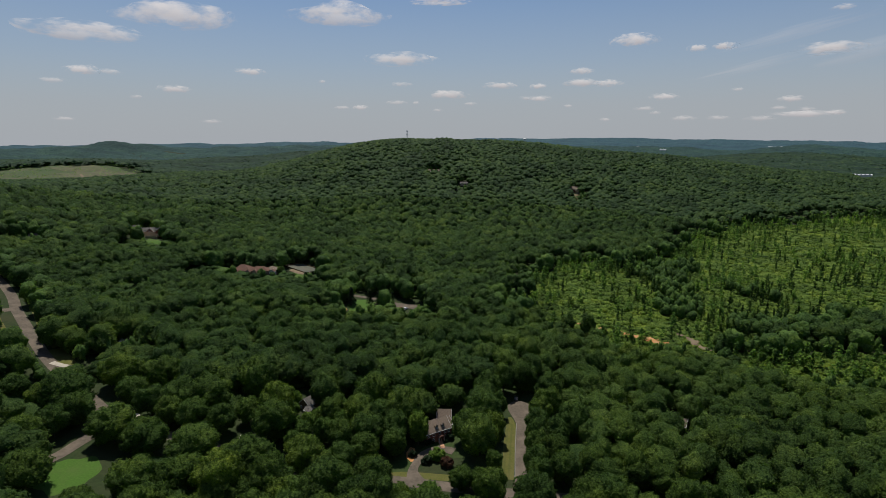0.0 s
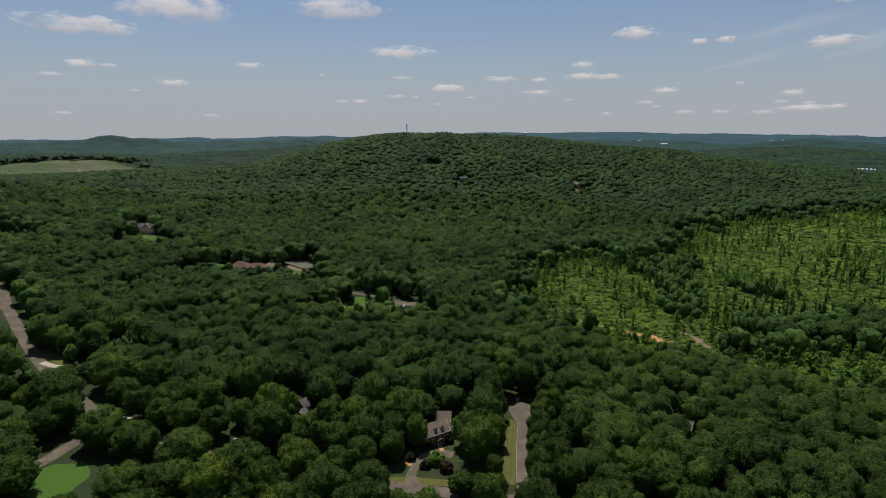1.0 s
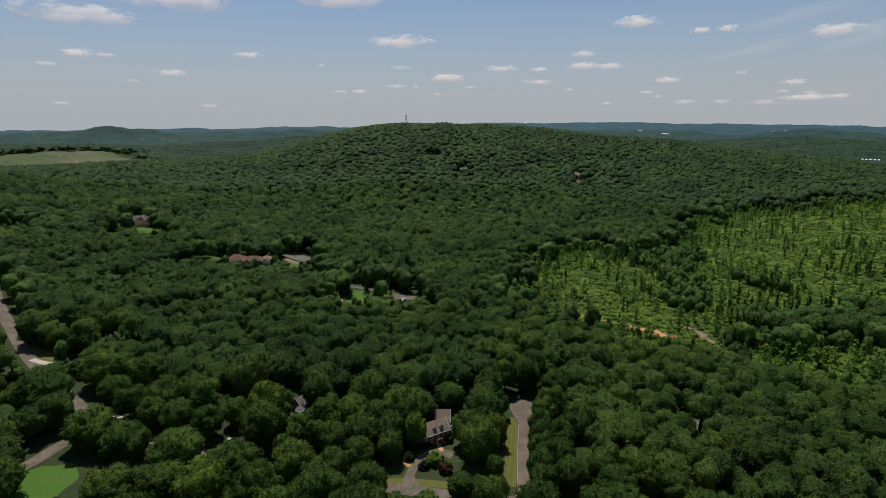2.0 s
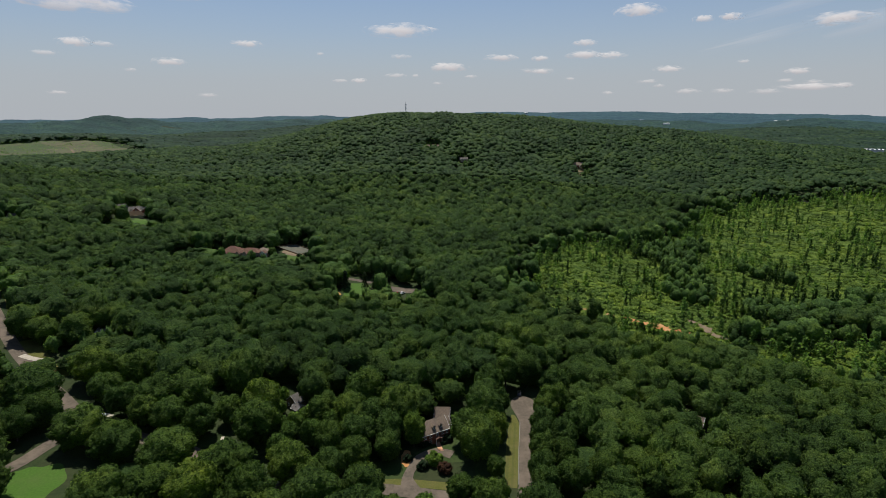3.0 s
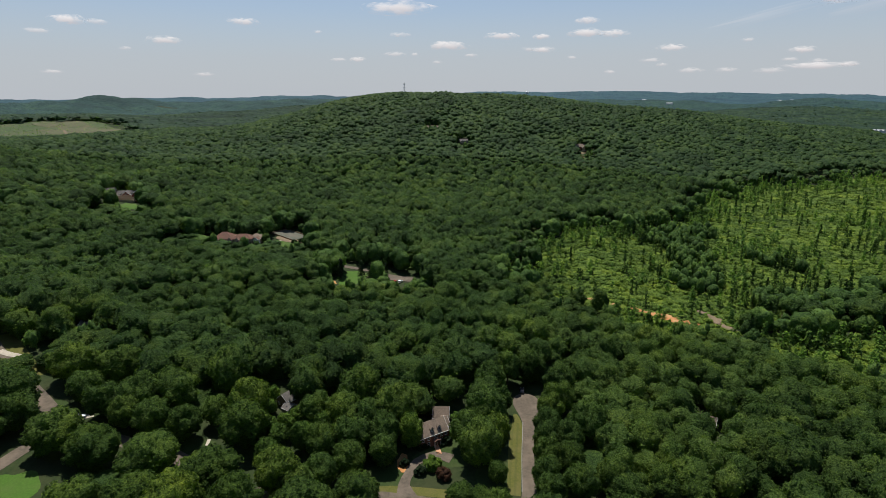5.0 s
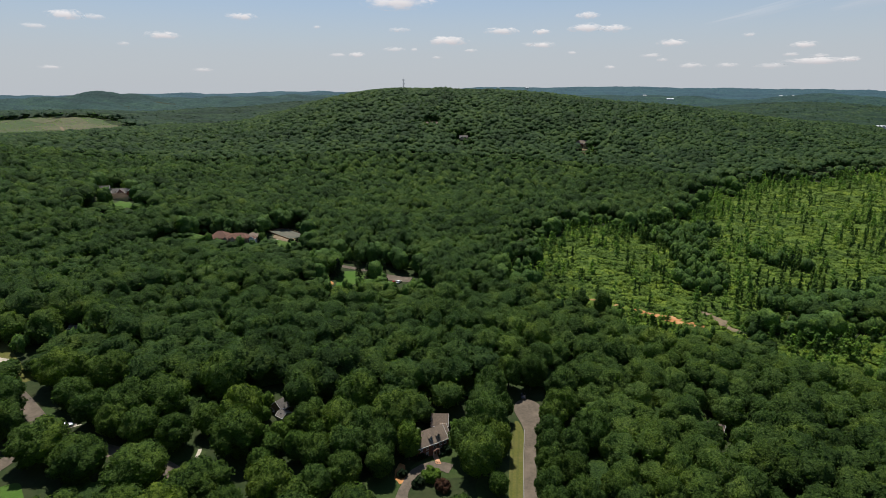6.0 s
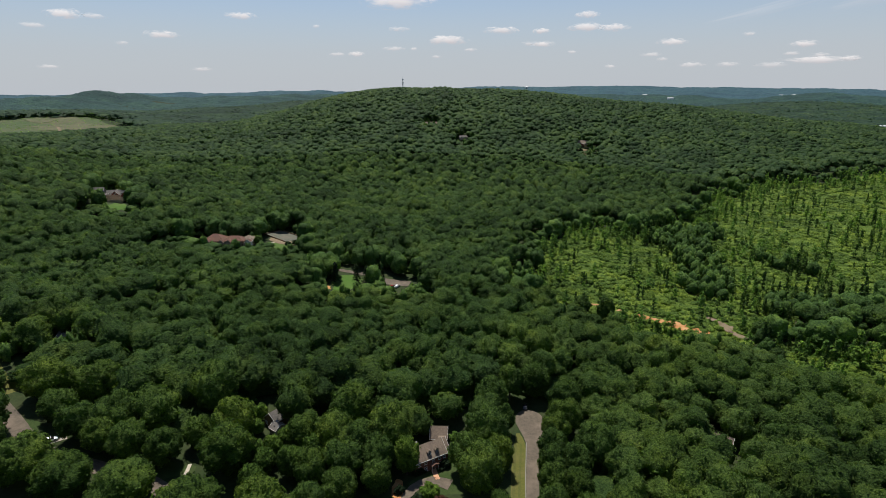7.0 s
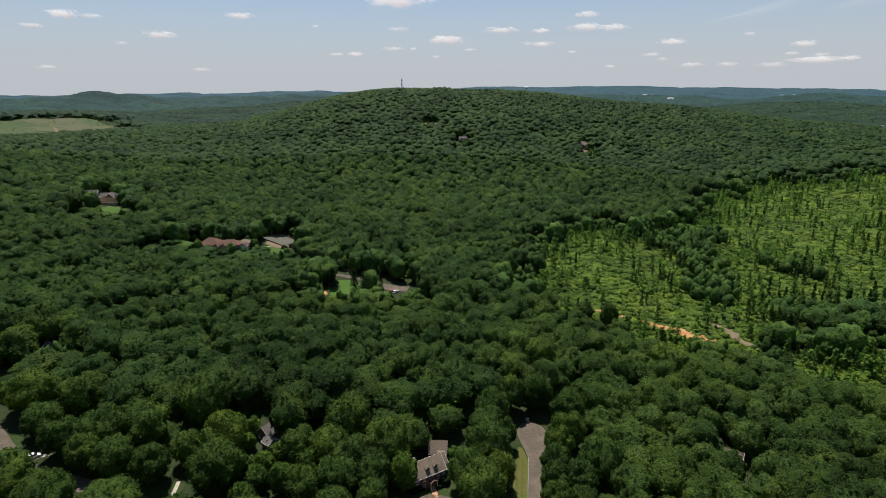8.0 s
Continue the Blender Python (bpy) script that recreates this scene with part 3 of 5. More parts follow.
def spire_shape(seed, leaves, size, wide=0.16):
    """A slender crown from 0 to 1 high."""
    rng = np.random.default_rng(seed)
    z = rng.uniform(0.08, 1, leaves) ** 0.85
    a = rng.uniform(0, 2 * math.pi, leaves)
    r = wide * (1.05 - z) ** 0.55 * rng.uniform(0.55, 1.1, leaves) * (1 + 0.35 * np.sin(z * 23 + a * 2))
    pos = np.stack((r * np.cos(a), r * np.sin(a), z), -1)
    out = np.stack((np.cos(a), np.sin(a), np.full(leaves, 1.3)), -1)
    return leaf_cards(rng, pos, out, size, 0.5)


def trunk_mesh(name, h, r, seed, limbs=5):
    bm = bmesh.new()
    rng = random.Random(seed)
    tube(bm, (0, 0, -0.5), (0.1, 0.05, h * 0.55), r, r * 0.7, 7)
    tube(bm, (0.1, 0.05, h * 0.52), (0.2, 0.2, h * 0.85), r * 0.7, r * 0.25, 6)
    for k in range(limbs):
        a = k * 6.283 / limbs + rng.uniform(-0.4, 0.4)
        z = h * rng.uniform(0.35, 0.6)
        tube(bm, (0, 0, z), (math.cos(a) * h * 0.25, math.sin(a) * h * 0.25, z + h * 0.2), r * 0.4, r * 0.12, 5)
    return bm_mesh(name, bm, BARK)


def scattered(name, shapes, spots, mat, label, category, kind="stuff", smooth=True):
    """Many crowns joined into one mesh. spots: rows of x, y, z, wide, tall, turn, shape."""
    vs, fs, base = [], [], 0
    for k, (v, f) in enumerate(shapes):
        s = spots[spots[:, 6].astype(int) == k]
        if not len(s):
            continue
        c, d = np.cos(s[:, 5])[:, None], np.sin(s[:, 5])[:, None]
        x = (v[None, :, 0] * c - v[None, :, 1] * d) * s[:, 3:4] + s[:, 0:1]
        y = (v[None, :, 0] * d + v[None, :, 1] * c) * s[:, 3:4] + s[:, 1:2]
        z = v[None, :, 2] * s[:, 4:5] + s[:, 2:3]
        vs.append(np.stack((x, y, z), -1).reshape(-1, 3))
        fs.append((f[None] + (np.arange(len(s)) * len(v))[:, None, None]).reshape(-1, 3) + base)
        base += len(vs[-1])
    return tagged(new(name, mesh_of(name, np.concatenate(vs), np.concatenate(fs), mat, smooth)), label, category, kind=kind)


def near_line(x, y, points, reach):
    """Whether each place lies within reach of a line."""
    got = np.zeros(np.shape(x), bool)
    for (ax, ay), (bx, by) in zip(points[:-1], points[1:]):
        dx, dy = bx - ax, by - ay
        s = np.clip(((x - ax) * dx + (y - ay) * dy) / (dx * dx + dy * dy + 1e-9), 0, 1)
        got |= np.hypot(x - ax - s * dx, y - ay - s * dy) < reach
    return got


def inside(x, y, poly):
    got = np.zeros(np.shape(x), bool)
    for (ax, ay), (bx, by) in zip(poly, poly[1:] + poly[:1]):
        cross = (ay > y) != (by > y)
        got ^= cross & (x < (bx - ax) * (y - ay) / (by - ay + 1e-12) + ax)
    return got


# young regrowth where the wood was felled, with a few uncut strips
CLEARING = [(59, 392), (78, 447), (128, 508), (178, 512), (232, 540), (290, 586), (350, 672), (460, 702), (640, 735), (640, 420),
            (330, 345), (270, 352), (225, 340), (198, 302), (160, 290), (112, 314), (84, 340)]
CLEARING_SOUTH = [(173, 266), (170, 299), (186, 305), (207, 294), (235, 303), (300, 302), (310, 264), (250, 250), (202, 256)]
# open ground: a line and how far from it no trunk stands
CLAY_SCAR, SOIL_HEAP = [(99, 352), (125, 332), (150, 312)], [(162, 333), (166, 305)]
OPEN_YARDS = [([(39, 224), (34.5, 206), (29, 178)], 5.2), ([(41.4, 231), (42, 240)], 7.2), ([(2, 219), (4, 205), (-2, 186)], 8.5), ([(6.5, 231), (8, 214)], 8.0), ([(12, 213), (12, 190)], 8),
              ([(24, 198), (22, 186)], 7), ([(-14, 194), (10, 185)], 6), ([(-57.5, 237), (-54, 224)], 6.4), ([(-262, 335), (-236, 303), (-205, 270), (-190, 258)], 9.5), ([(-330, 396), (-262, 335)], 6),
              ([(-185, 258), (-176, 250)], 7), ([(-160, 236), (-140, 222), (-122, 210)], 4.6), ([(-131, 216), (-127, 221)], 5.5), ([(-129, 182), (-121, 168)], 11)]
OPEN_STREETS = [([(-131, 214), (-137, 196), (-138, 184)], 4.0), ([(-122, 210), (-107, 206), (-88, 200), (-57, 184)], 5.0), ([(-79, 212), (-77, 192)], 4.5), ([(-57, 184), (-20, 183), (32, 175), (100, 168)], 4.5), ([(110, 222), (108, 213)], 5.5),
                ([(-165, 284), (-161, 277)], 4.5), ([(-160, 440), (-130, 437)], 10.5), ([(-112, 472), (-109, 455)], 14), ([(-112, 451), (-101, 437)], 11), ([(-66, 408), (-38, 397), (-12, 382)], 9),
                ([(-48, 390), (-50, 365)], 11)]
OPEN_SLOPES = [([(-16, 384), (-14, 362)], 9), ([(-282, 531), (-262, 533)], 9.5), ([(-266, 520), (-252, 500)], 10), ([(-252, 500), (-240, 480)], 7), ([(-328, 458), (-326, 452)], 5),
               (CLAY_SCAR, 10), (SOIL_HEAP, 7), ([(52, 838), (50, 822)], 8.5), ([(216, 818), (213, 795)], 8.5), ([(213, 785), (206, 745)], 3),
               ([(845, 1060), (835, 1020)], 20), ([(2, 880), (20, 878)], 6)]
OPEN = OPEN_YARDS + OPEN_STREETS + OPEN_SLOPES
# stretches where the wood is set lower, so what lies behind shows from the camera
LOW = [([(-178, 242), (-162, 232)], 10), ([(-160, 418), (-128, 410), (-95, 400)], 26), ([(-50, 352), (-15, 345)], 24), ([(-245, 480), (-235, 455)], 24), ([(-160, 262), (-150, 250)], 14),
       ([(-322, 436), (-318, 425)], 14), ([(-52, 205), (-50, 198)], 9), ([(80, 325), (110, 298), (150, 276), (175, 280)], 15), ([(-800, 900), (-690, 955), (-575, 1060)], 65),
       ([(185, 250), (250, 238), (300, 248)], 13), ([(51, 815), (49, 790)], 12), ([(215, 790), (211, 768)], 11), ([(4, 868), (18, 866)], 6)]
GREEN_FIELD = (-790, 1170, 205, 190)


def felled(x, y):
    """Inside the felled area, whose edge wanders."""
    u = x + 10 * np.sin(y / 19 + x / 43) + 5 * np.sin(y / 7.3 - x / 11)
    v = y + 10 * np.sin(x / 17 - y / 51) + 6 * np.sin(x / 6.1 + y / 23)
    return inside(u, v, CLEARING) | inside(x, y, CLEARING_SOUTH)


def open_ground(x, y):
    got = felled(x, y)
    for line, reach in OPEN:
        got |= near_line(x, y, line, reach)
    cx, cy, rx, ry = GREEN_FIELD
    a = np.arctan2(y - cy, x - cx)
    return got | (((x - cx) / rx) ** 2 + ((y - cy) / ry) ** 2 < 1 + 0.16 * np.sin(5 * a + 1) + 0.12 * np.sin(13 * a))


# large trees that stand by the houses and streets: x, y, height, crown radius
WEST_YARDS = [(-123.6, 198, 16, 9.2), (-109, 193, 14.5, 8.8), (-89.5, 190, 14.5, 9.6), (-68.5, 184.5, 14, 9.8), (-100.8, 168.4, 14, 8.4),
              (-87, 173, 13, 8.8), (-46.5, 183.5, 17, 8.0), (-40.2, 180.2, 13, 6.4), (-33.9, 187.6, 12, 5.6), (-86.2, 209, 14, 6.6),
              (-64, 206, 19, 8.8), (-96, 226, 18, 9.2), (-126, 243, 16.5, 9.6), (-143, 241, 18, 9.6), (-80, 240, 21, 9.4)]
WEST_STREET = [(-66, 220, 20, 7.8), (-131, 227.5, 14, 6.8), (-108, 222, 17, 8.6), (-152, 217, 19, 11.2), (-78, 218, 13, 5.4),
               (-119, 218.5, 15, 6.8), (-108.5, 212.8, 14, 6.2), (-98, 210.5, 15, 6.6), (-136, 168, 14, 9.0), (-178, 222.4, 12, 6.5),
               (-143.5, 207.5, 15, 7.2), (-150, 188.5, 15, 7.0), (-165, 219, 11, 6.0), (-147, 199, 14, 6.0)]
HOUSE_YARDS = [(-26, 233, 20, 9.6), (-11.5, 218, 20, 8.2), (-30.5, 217, 17, 8.2), (-20, 213, 17, 7.6), (-41, 220, 15, 6.8), (-14.5, 206, 16, 6.2), (-26, 204, 16, 7.6), (-14.5, 198, 13, 5.4), (-26, 193.5, 13, 6.2),
               (-36, 201, 14, 6.0), (-21.5, 176, 13.5, 8.2), (10.9, 177.5, 10, 4.8), (17.2, 176.6, 9, 4.2), (-12, 166, 11, 5.0), (23, 219.5, 19, 8.0), (19, 199, 18, 8.2), (15.4, 208.5, 16, 6.4), (26, 209, 15, 5.2),
               (30, 229, 13, 4.4), (24, 189.5, 9, 3.6), (-124, 447, 8, 3.6)]
ROADSIDE = [(53, 229, 16, 6.4), (51.5, 205, 14, 6.0), (49, 194, 13, 5.6), (60, 211, 18, 7.4), (56, 241, 17, 6.6), (46, 253, 17, 6.5), (36, 252, 17, 6.5), (27, 242, 17, 7.0), (49, 181, 14, 6.0),
            (39.9, 187, 13, 5.2), (41.9, 196, 13.5, 5.2), (43.4, 205, 14, 5.2), (45.2, 213, 14, 5.2), (48.2, 221.5, 15, 5.4), (39.4, 178.5, 13, 5.2)]
SINGLE = WEST_YARDS + WEST_STREET + HOUSE_YARDS + ROADSIDE
# smaller and fresher ones among them
FRESH = [(-48.4, 221, 8, 3.8), (-5.4, 207.6, 15.4, 4.6), (-51.5, 212.5, 10.5, 3.8), (-43.3, 204.7, 13, 4.8), (-37.4, 210.5, 13, 3.8), (-62.2, 234.5, 8, 3.2), (-61, 227, 6.5, 3.0), (-1, 168, 10, 4.6), (-54, 198, 10, 4.2), (-52.5, 206, 10, 4.4), (-57.5, 212, 9, 3.8)]

OAKS = [crown_shape(100 + k, 4, 24, 170, 1350, 0.085, rough=0.03, deep=0.17) for k in range(10)]
OAKS_FULL = [crown_shape(130 + k, 4, 26, 170, 1600, 0.085, low=-0.75, rough=0.03, deep=0.17) for k in range(6)]
OAKS_MID = [crown_shape(200 + k, 3, 20, 90, 400, 0.125, rough=0.05, deep=0.14) for k in range(10)]
OAKS_MID_FULL = [crown_shape(230 + k, 3, 22, 90, 440, 0.125, low=-0.75, rough=0.05, deep=0.14) for k in range(6)]
OAKS_LOW = [crown_shape(260 + k, 2, 20, 0, 60, 0.2, rough=0.07) for k in range(8)]
OAKS_FAR = [crown_shape(300 + k, 3, 16, 55, 110, 0.17, low=-0.1, rough=0.06, deep=0.12) for k in range(10)]
OAKS_SLOPE = [crown_shape(310 + k, 2, 14, 0, 44, 0.21, low=-0.1, rough=0.09) for k in range(10)]
OAKS_FAR_FULL = [crown_shape(320 + k, 3, 18, 60, 90, 0.19, low=-0.85, rough=0.05) for k in range(6)]
OAKS_TINY = [crown_shape(400 + k, 2, 10, 0, 2, 0.2, low=0.3, rough=0.05) for k in range(12)]
OAKS_DOT = [crown_shape(500 + k, 1, 8, 0, 0, low=0.2, rough=0.06) for k in range(6)]


def wood_spots(cell, r0, r1, az, seed, big=1.0, where=None):
    """A jittered grid of trees in a ring about the start of the flight."""
    g = np.random.default_rng(seed)
    n = int(r1 / cell / 0.88) + 1
    i, j = np.meshgrid(np.arange(-n, n + 1), np.arange(-n, n + 1), indexing="ij")
    stray = 0.36 if r1 < 400 else 0.5
    x = (i + 0.5 * (j % 2) + g.uniform(-stray, stray, i.shape)) * cell
    y = (j * 0.88 + g.uniform(-stray, stray, i.shape)) * cell + 30
    x, y = x.ravel(), y.ravel()
    r = np.hypot(x, y - 30)
    keep = (r >= r0) & (r < r1) & (np.abs(np.degrees(np.arctan2(x, y + 60))) < az)
    x, y = x[keep], y[keep]
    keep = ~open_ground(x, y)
    if where:
        keep &= where(x, y)
    for sx, sy, sh, sr in SINGLE + FRESH:
        keep &= np.hypot(x - sx, y - sy) > sr + 3
    x, y = x[keep], y[keep]
    wide = (g.uniform(0.40, 0.66, len(x)) if r1 < 400 else 0.46 + 0.36 * g.random(len(x)) ** 1.3) * cell * big
    even = 1.0 if r1 < 400 else 0.6 if r1 < 800 else 0.3
    swell = np.array([noise.noise((p / 48, q / 48, 2.2)) + 0.6 * noise.noise((p / 21, q / 21, 7.2)) for p, q in zip(x, y)])
    tall = 14 + (2.0 if r1 < 400 else 4.0 if r1 < 800 else 2.6) * swell + even * (g.uniform(-3.4, 3.0, len(x)) + (wide / cell / big - 0.53) * 12)
    if r1 >= 400:
        tall = np.maximum(tall + 1, 14.2 + g.uniform(0, 1.4, len(x)))
    if r1 >= 400:
        by_felled = (felled(x, y - 15) | felled(x + 10, y - 8) | felled(x - 8, y - 12)) & (swell > -0.28) & (g.random(len(x)) < 0.85)
        tall = np.where(by_felled, g.uniform(6, 10.5, len(x)), tall)
        wide = np.where(by_felled, wide * 0.72, wide)
    for line, reach in LOW:
        tall = np.where(near_line(x, y, line, reach), np.minimum(tall, g.uniform(5.5, 8.5, len(x))), tall)
    return x, y, wide, tall, g


def beside_open(x, y, reach=10.0):
    """Whether open ground lies within reach."""
    got = np.zeros(np.shape(x), bool)
    for a in range(8):
        got |= open_ground(x + reach * math.cos(a * 0.785), y + reach * math.sin(a * 0.785))
    return got


def crowns(x, y, wide, tall, g, kinds, full=False, arch=1.25):
    half = tall * 0.49 if full else np.minimum(tall * 0.46, wide * arch)
    return np.stack((x, y, ground_height(x, y) + tall - half * 0.95, wide, half, g.uniform(0, 6.28, len(x)), g.integers(0, kinds, len(x))), -1)


def understorey(name, r0, r1, step, az, mat, label, lift=0.0):
    """The closed lower storey of the wood, from which the crowns rise."""
    rings, turns = np.arange(r0, r1, step), np.radians(np.arange(-az, az, math.degrees(step * 2.4 / (r0 + r1))))
    r, a = np.meshgrid(rings, turns, indexing="ij")
    g = np.random.default_rng(int(r0))
    x, y = r * np.sin(a) + g.uniform(-2, 2, r.shape), 30 + r * np.cos(a) + g.uniform(-2, 2, r.shape)
    z = ground_height(x, y) + g.uniform(8.0 + min(lift, 0) * 0.35, 10.5 - min(lift, 0) * 0.1, r.shape) + lift
    k = len(turns)
    i, j = np.meshgrid(np.arange(len(rings) - 1), np.arange(k - 1), indexing="ij")
    i, j = i.ravel(), j.ravel()
    shut = np.zeros(x.shape, bool)
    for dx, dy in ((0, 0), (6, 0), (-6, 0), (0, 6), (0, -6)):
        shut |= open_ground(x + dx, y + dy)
    if r0 > 300:
        for dx, dy in ((0, -26), (18, -12), (-14, -18), (0, -14)):
            shut |= felled(x + dx, y + dy)
    for line, reach in LOW:
        shut |= near_line(x, y, line, reach)
    rim = np.zeros(shut.shape, bool)
    for di, dj in ((1, 0), (-1, 0), (0, 1), (0, -1), (1, 1), (-1, -1), (1, -1), (-1, 1)):
        rim |= np.roll(shut, (di, dj), (0, 1))
    z = np.where(rim, ground_height(x, y) + 1.5, z)
    ok = ~(shut[i, j] | shut[i + 1, j] | shut[i, j + 1] | shut[i + 1, j + 1])
    p = (i * k + j)[ok]
    tris = np.concatenate((np.stack((p, p + 1, p + k + 1), -1), np.stack((p, p + k + 1, p + k), -1)))
    tagged(new(name, mesh_of(name, np.stack((x, y, z), -1).reshape(-1, 3), tris[:, ::-1], mat, True)), label, "woodland", kind="stuff")


understorey("understorey_near", 70, 345, 5.0, 60, LEAF_WOODS, "closed lower storey of the nearer woodland", -4.5)
understorey("understorey_middle", 335, 735, 6.0, 46, LEAF_WOODS, "closed lower storey of the broadleaf woodland", -0.5)
understorey("understorey_hill", 725, 1340, 8.0, 45, LEAF_HILL, "closed lower storey of the wood on the hill", 2.2)
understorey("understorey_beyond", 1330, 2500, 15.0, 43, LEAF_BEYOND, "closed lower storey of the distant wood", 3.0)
# near trees, each a thing of its own
oak_crowns = [mesh_of("crown", v, f, LEAF, True) for v, f in OAKS]
full_crowns = [mesh_of("crown", v, f, LEAF, True) for v, f in OAKS_FULL]
light_crowns = [mesh_of("crown", v, f, LEAF_LIGHT, True) for v, f in OAKS_FULL[:3]]
young_crowns = [mesh_of("crown", v, f, LEAF_YOUNG, True) for v, f in OAKS]
oak_trunk = trunk_mesh("trunk", 10.0, 0.32, 3)
DEEP = "tall broadleaf tree with dense dark green crown"


def stand_tree(x, y, tall, wide, kind, turn, light=False, label=DEEP, full=False):
    z = float(ground_height(x, y))
    t = thing("broadleaf_tree", pose(x, y, z, 0, 0, turn), label, "tree", "woodland trees")
    half = tall * 0.47 if full else min(tall * 0.45, wide * 1.0)
    shapes = light_crowns if light else full_crowns if full else young_crowns if x > 52 else oak_crowns
    trunk, crown = new("trunk", oak_trunk), new("crown", shapes[kind % len(shapes)])
    trunk.parent = crown.parent = t
    trunk.scale = (tall / 14, tall / 14, (tall - half) / 10 * 1.15)
    crown.scale, crown.location = (wide, wide, half), (0, 0, tall - half)
    return t


for k, (x, y, tall, wide) in enumerate(SINGLE):
    stand_tree(x, y, tall, wide, k, k * 47, False, "broad mature tree with rounded dark green crown in a yard", True)
for k, (x, y, tall, wide) in enumerate(FRESH):
    stand_tree(x, y, tall, wide, k, k * 47, True, "small broadleaf tree with fresh yellow-green crown in a yard", True)

def old_wood(x, y):
    """Where the wood by the houses has the broadest crowns."""
    return (x < 14 + 0.25 * (y - 150)) & (y < 262 - 0.12 * x + 14 * np.sin(x / 31))


old = wood_spots(11.4, 105, 330, 46, 21, 1.32, old_wood)
old[3][:] *= 1.14
young = wood_spots(9.2, 105, 330, 46, 26, 1.3, lambda x, y: ~old_wood(x, y))
x, y, wide, tall = (np.concatenate((a, b)) for a, b in zip(old[:4], young[:4]))
g = old[4]
r = np.hypot(x, y - 30)
order = np.argsort(r)
edge = beside_open(x, y)
NEAREST = 210
turns = g.uniform(0, 360, len(x))
for k in order[:NEAREST]:
    pale = g.random() < 0.07
    stand_tree(x[k], y[k], tall[k], wide[k], int(g.integers(0, 10)), turns[k], pale, "broadleaf tree with fresh yellow-green crown" if pale else DEEP, edge[k])
rest = order[NEAREST:]
margin, rest = rest[edge[rest]], rest[~edge[rest]]
light = x[rest] > 46 + 12 * np.sin(y[rest] / 23)
for name, these, mat, label in (("woodland_near", rest[~light], LEAF_WOODS, "dense green broadleaf woodland canopy"), ("young_wood", rest[light], LEAF_YOUNG, "dense young wood of small fresh green crowns")):
    scattered(name, OAKS_MID, crowns(x[these], y[these], wide[these], tall[these], g, 10), mat, label, "woodland")
scattered("woodland_margin", OAKS_MID_FULL, crowns(x[margin], y[margin], wide[margin], tall[margin], g, 6, True), LEAF_YOUNG, "leafy woodland margin with crowns reaching the ground", "woodland")
x, y, wide, tall, g = wood_spots(8.9, 330, 720, 46, 22, 1.25)
edge = beside_open(x, y, 7.0)
scattered("forest_margin", OAKS_FAR_FULL, crowns(x[edge], y[edge], wide[edge], tall[edge], g, 6, True), LEAF_EDGE, "leafy trees along the woodland's edge", "woodland")
x, y, wide, tall = x[~edge], y[~edge], wide[~edge], tall[~edge]
far = np.hypot(x, y) > 520
scattered("woodland_middle", OAKS_FAR, crowns(x[~far], y[~far], wide[~far], tall[~far], g, 10), LEAF_WOODS, "dense green broadleaf woodland at the foot of the hill", "woodland")
scattered("woodland_slope", OAKS_SLOPE, crowns(x[far], y[far], wide[far], tall[far], g, 10), LEAF_WOODS, "dense green broadleaf woodland on the lower slope", "woodland")
x, y, wide, tall, g = wood_spots(8.7, 720, 1330, 45, 23, 1.25)
scattered("woodland_hill", OAKS_TINY, crowns(x, y, wide, tall, g, 12, arch=0.8), LEAF_HILL, "green broadleaf woodland covering the hill", "woodland")
x, y, wide, tall, g = wood_spots(16.5, 1330, 2500, 43, 24, 1.2)
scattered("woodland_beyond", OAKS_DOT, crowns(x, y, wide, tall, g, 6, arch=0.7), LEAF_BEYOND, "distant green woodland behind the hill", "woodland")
x, y, wide, tall, g = wood_spots(12.0, 0, 105, 181, 25, 1.2)
scattered("woodland_below", OAKS_LOW, crowns(x, y, wide, tall, g, 8), LEAF_WOODS, "green broadleaf woodland below the start of the flight", "woodland")


# shrubs along the woodland's edges
g = np.random.default_rng(27)
x, y = g.uniform(-420, 680, 26000), g.uniform(170, 900, 26000)
x, y = x[~open_ground(x, y)], y[~open_ground(x, y)]
edge = np.zeros(len(x), bool)
for a in range(8):
    edge |= open_ground(x + 7 * math.cos(a * 0.785), y + 7 * math.sin(a * 0.785))
for line, reach in OPEN[:19]:
    edge &= ~near_line(x, y, line, reach + 1.5)
edge &= np.hypot(x, y) > 300
x, y = x[edge], y[edge]
wide, tall = g.uniform(1.8, 3.4, len(x)), g.uniform(5, 11.5, len(x))
scattered("woodland_edge", [crown_shape(340 + k, 2, 14, 0, 24, 0.3, low=-0.6, rough=0.12) for k in range(6)],
          np.stack((x, y, ground_height(x, y) + tall * 0.5, wide, tall * 0.52, g.uniform(0, 6.28, len(x)), g.integers(0, 6, len(x))), -1), LEAF_EDGE,
          "dense leafy shrubs and saplings along woodland edges", "woodland")


# felled area: a low bright sheet of regrowth, slender young trees standing in it
def in_felled(x, y, scar=3.6):
    ok = felled(x, y)
    return ok & ~near_line(x, y, CLAY_SCAR, scar) & ~near_line(x, y, SOIL_HEAP, scar * 0.7)


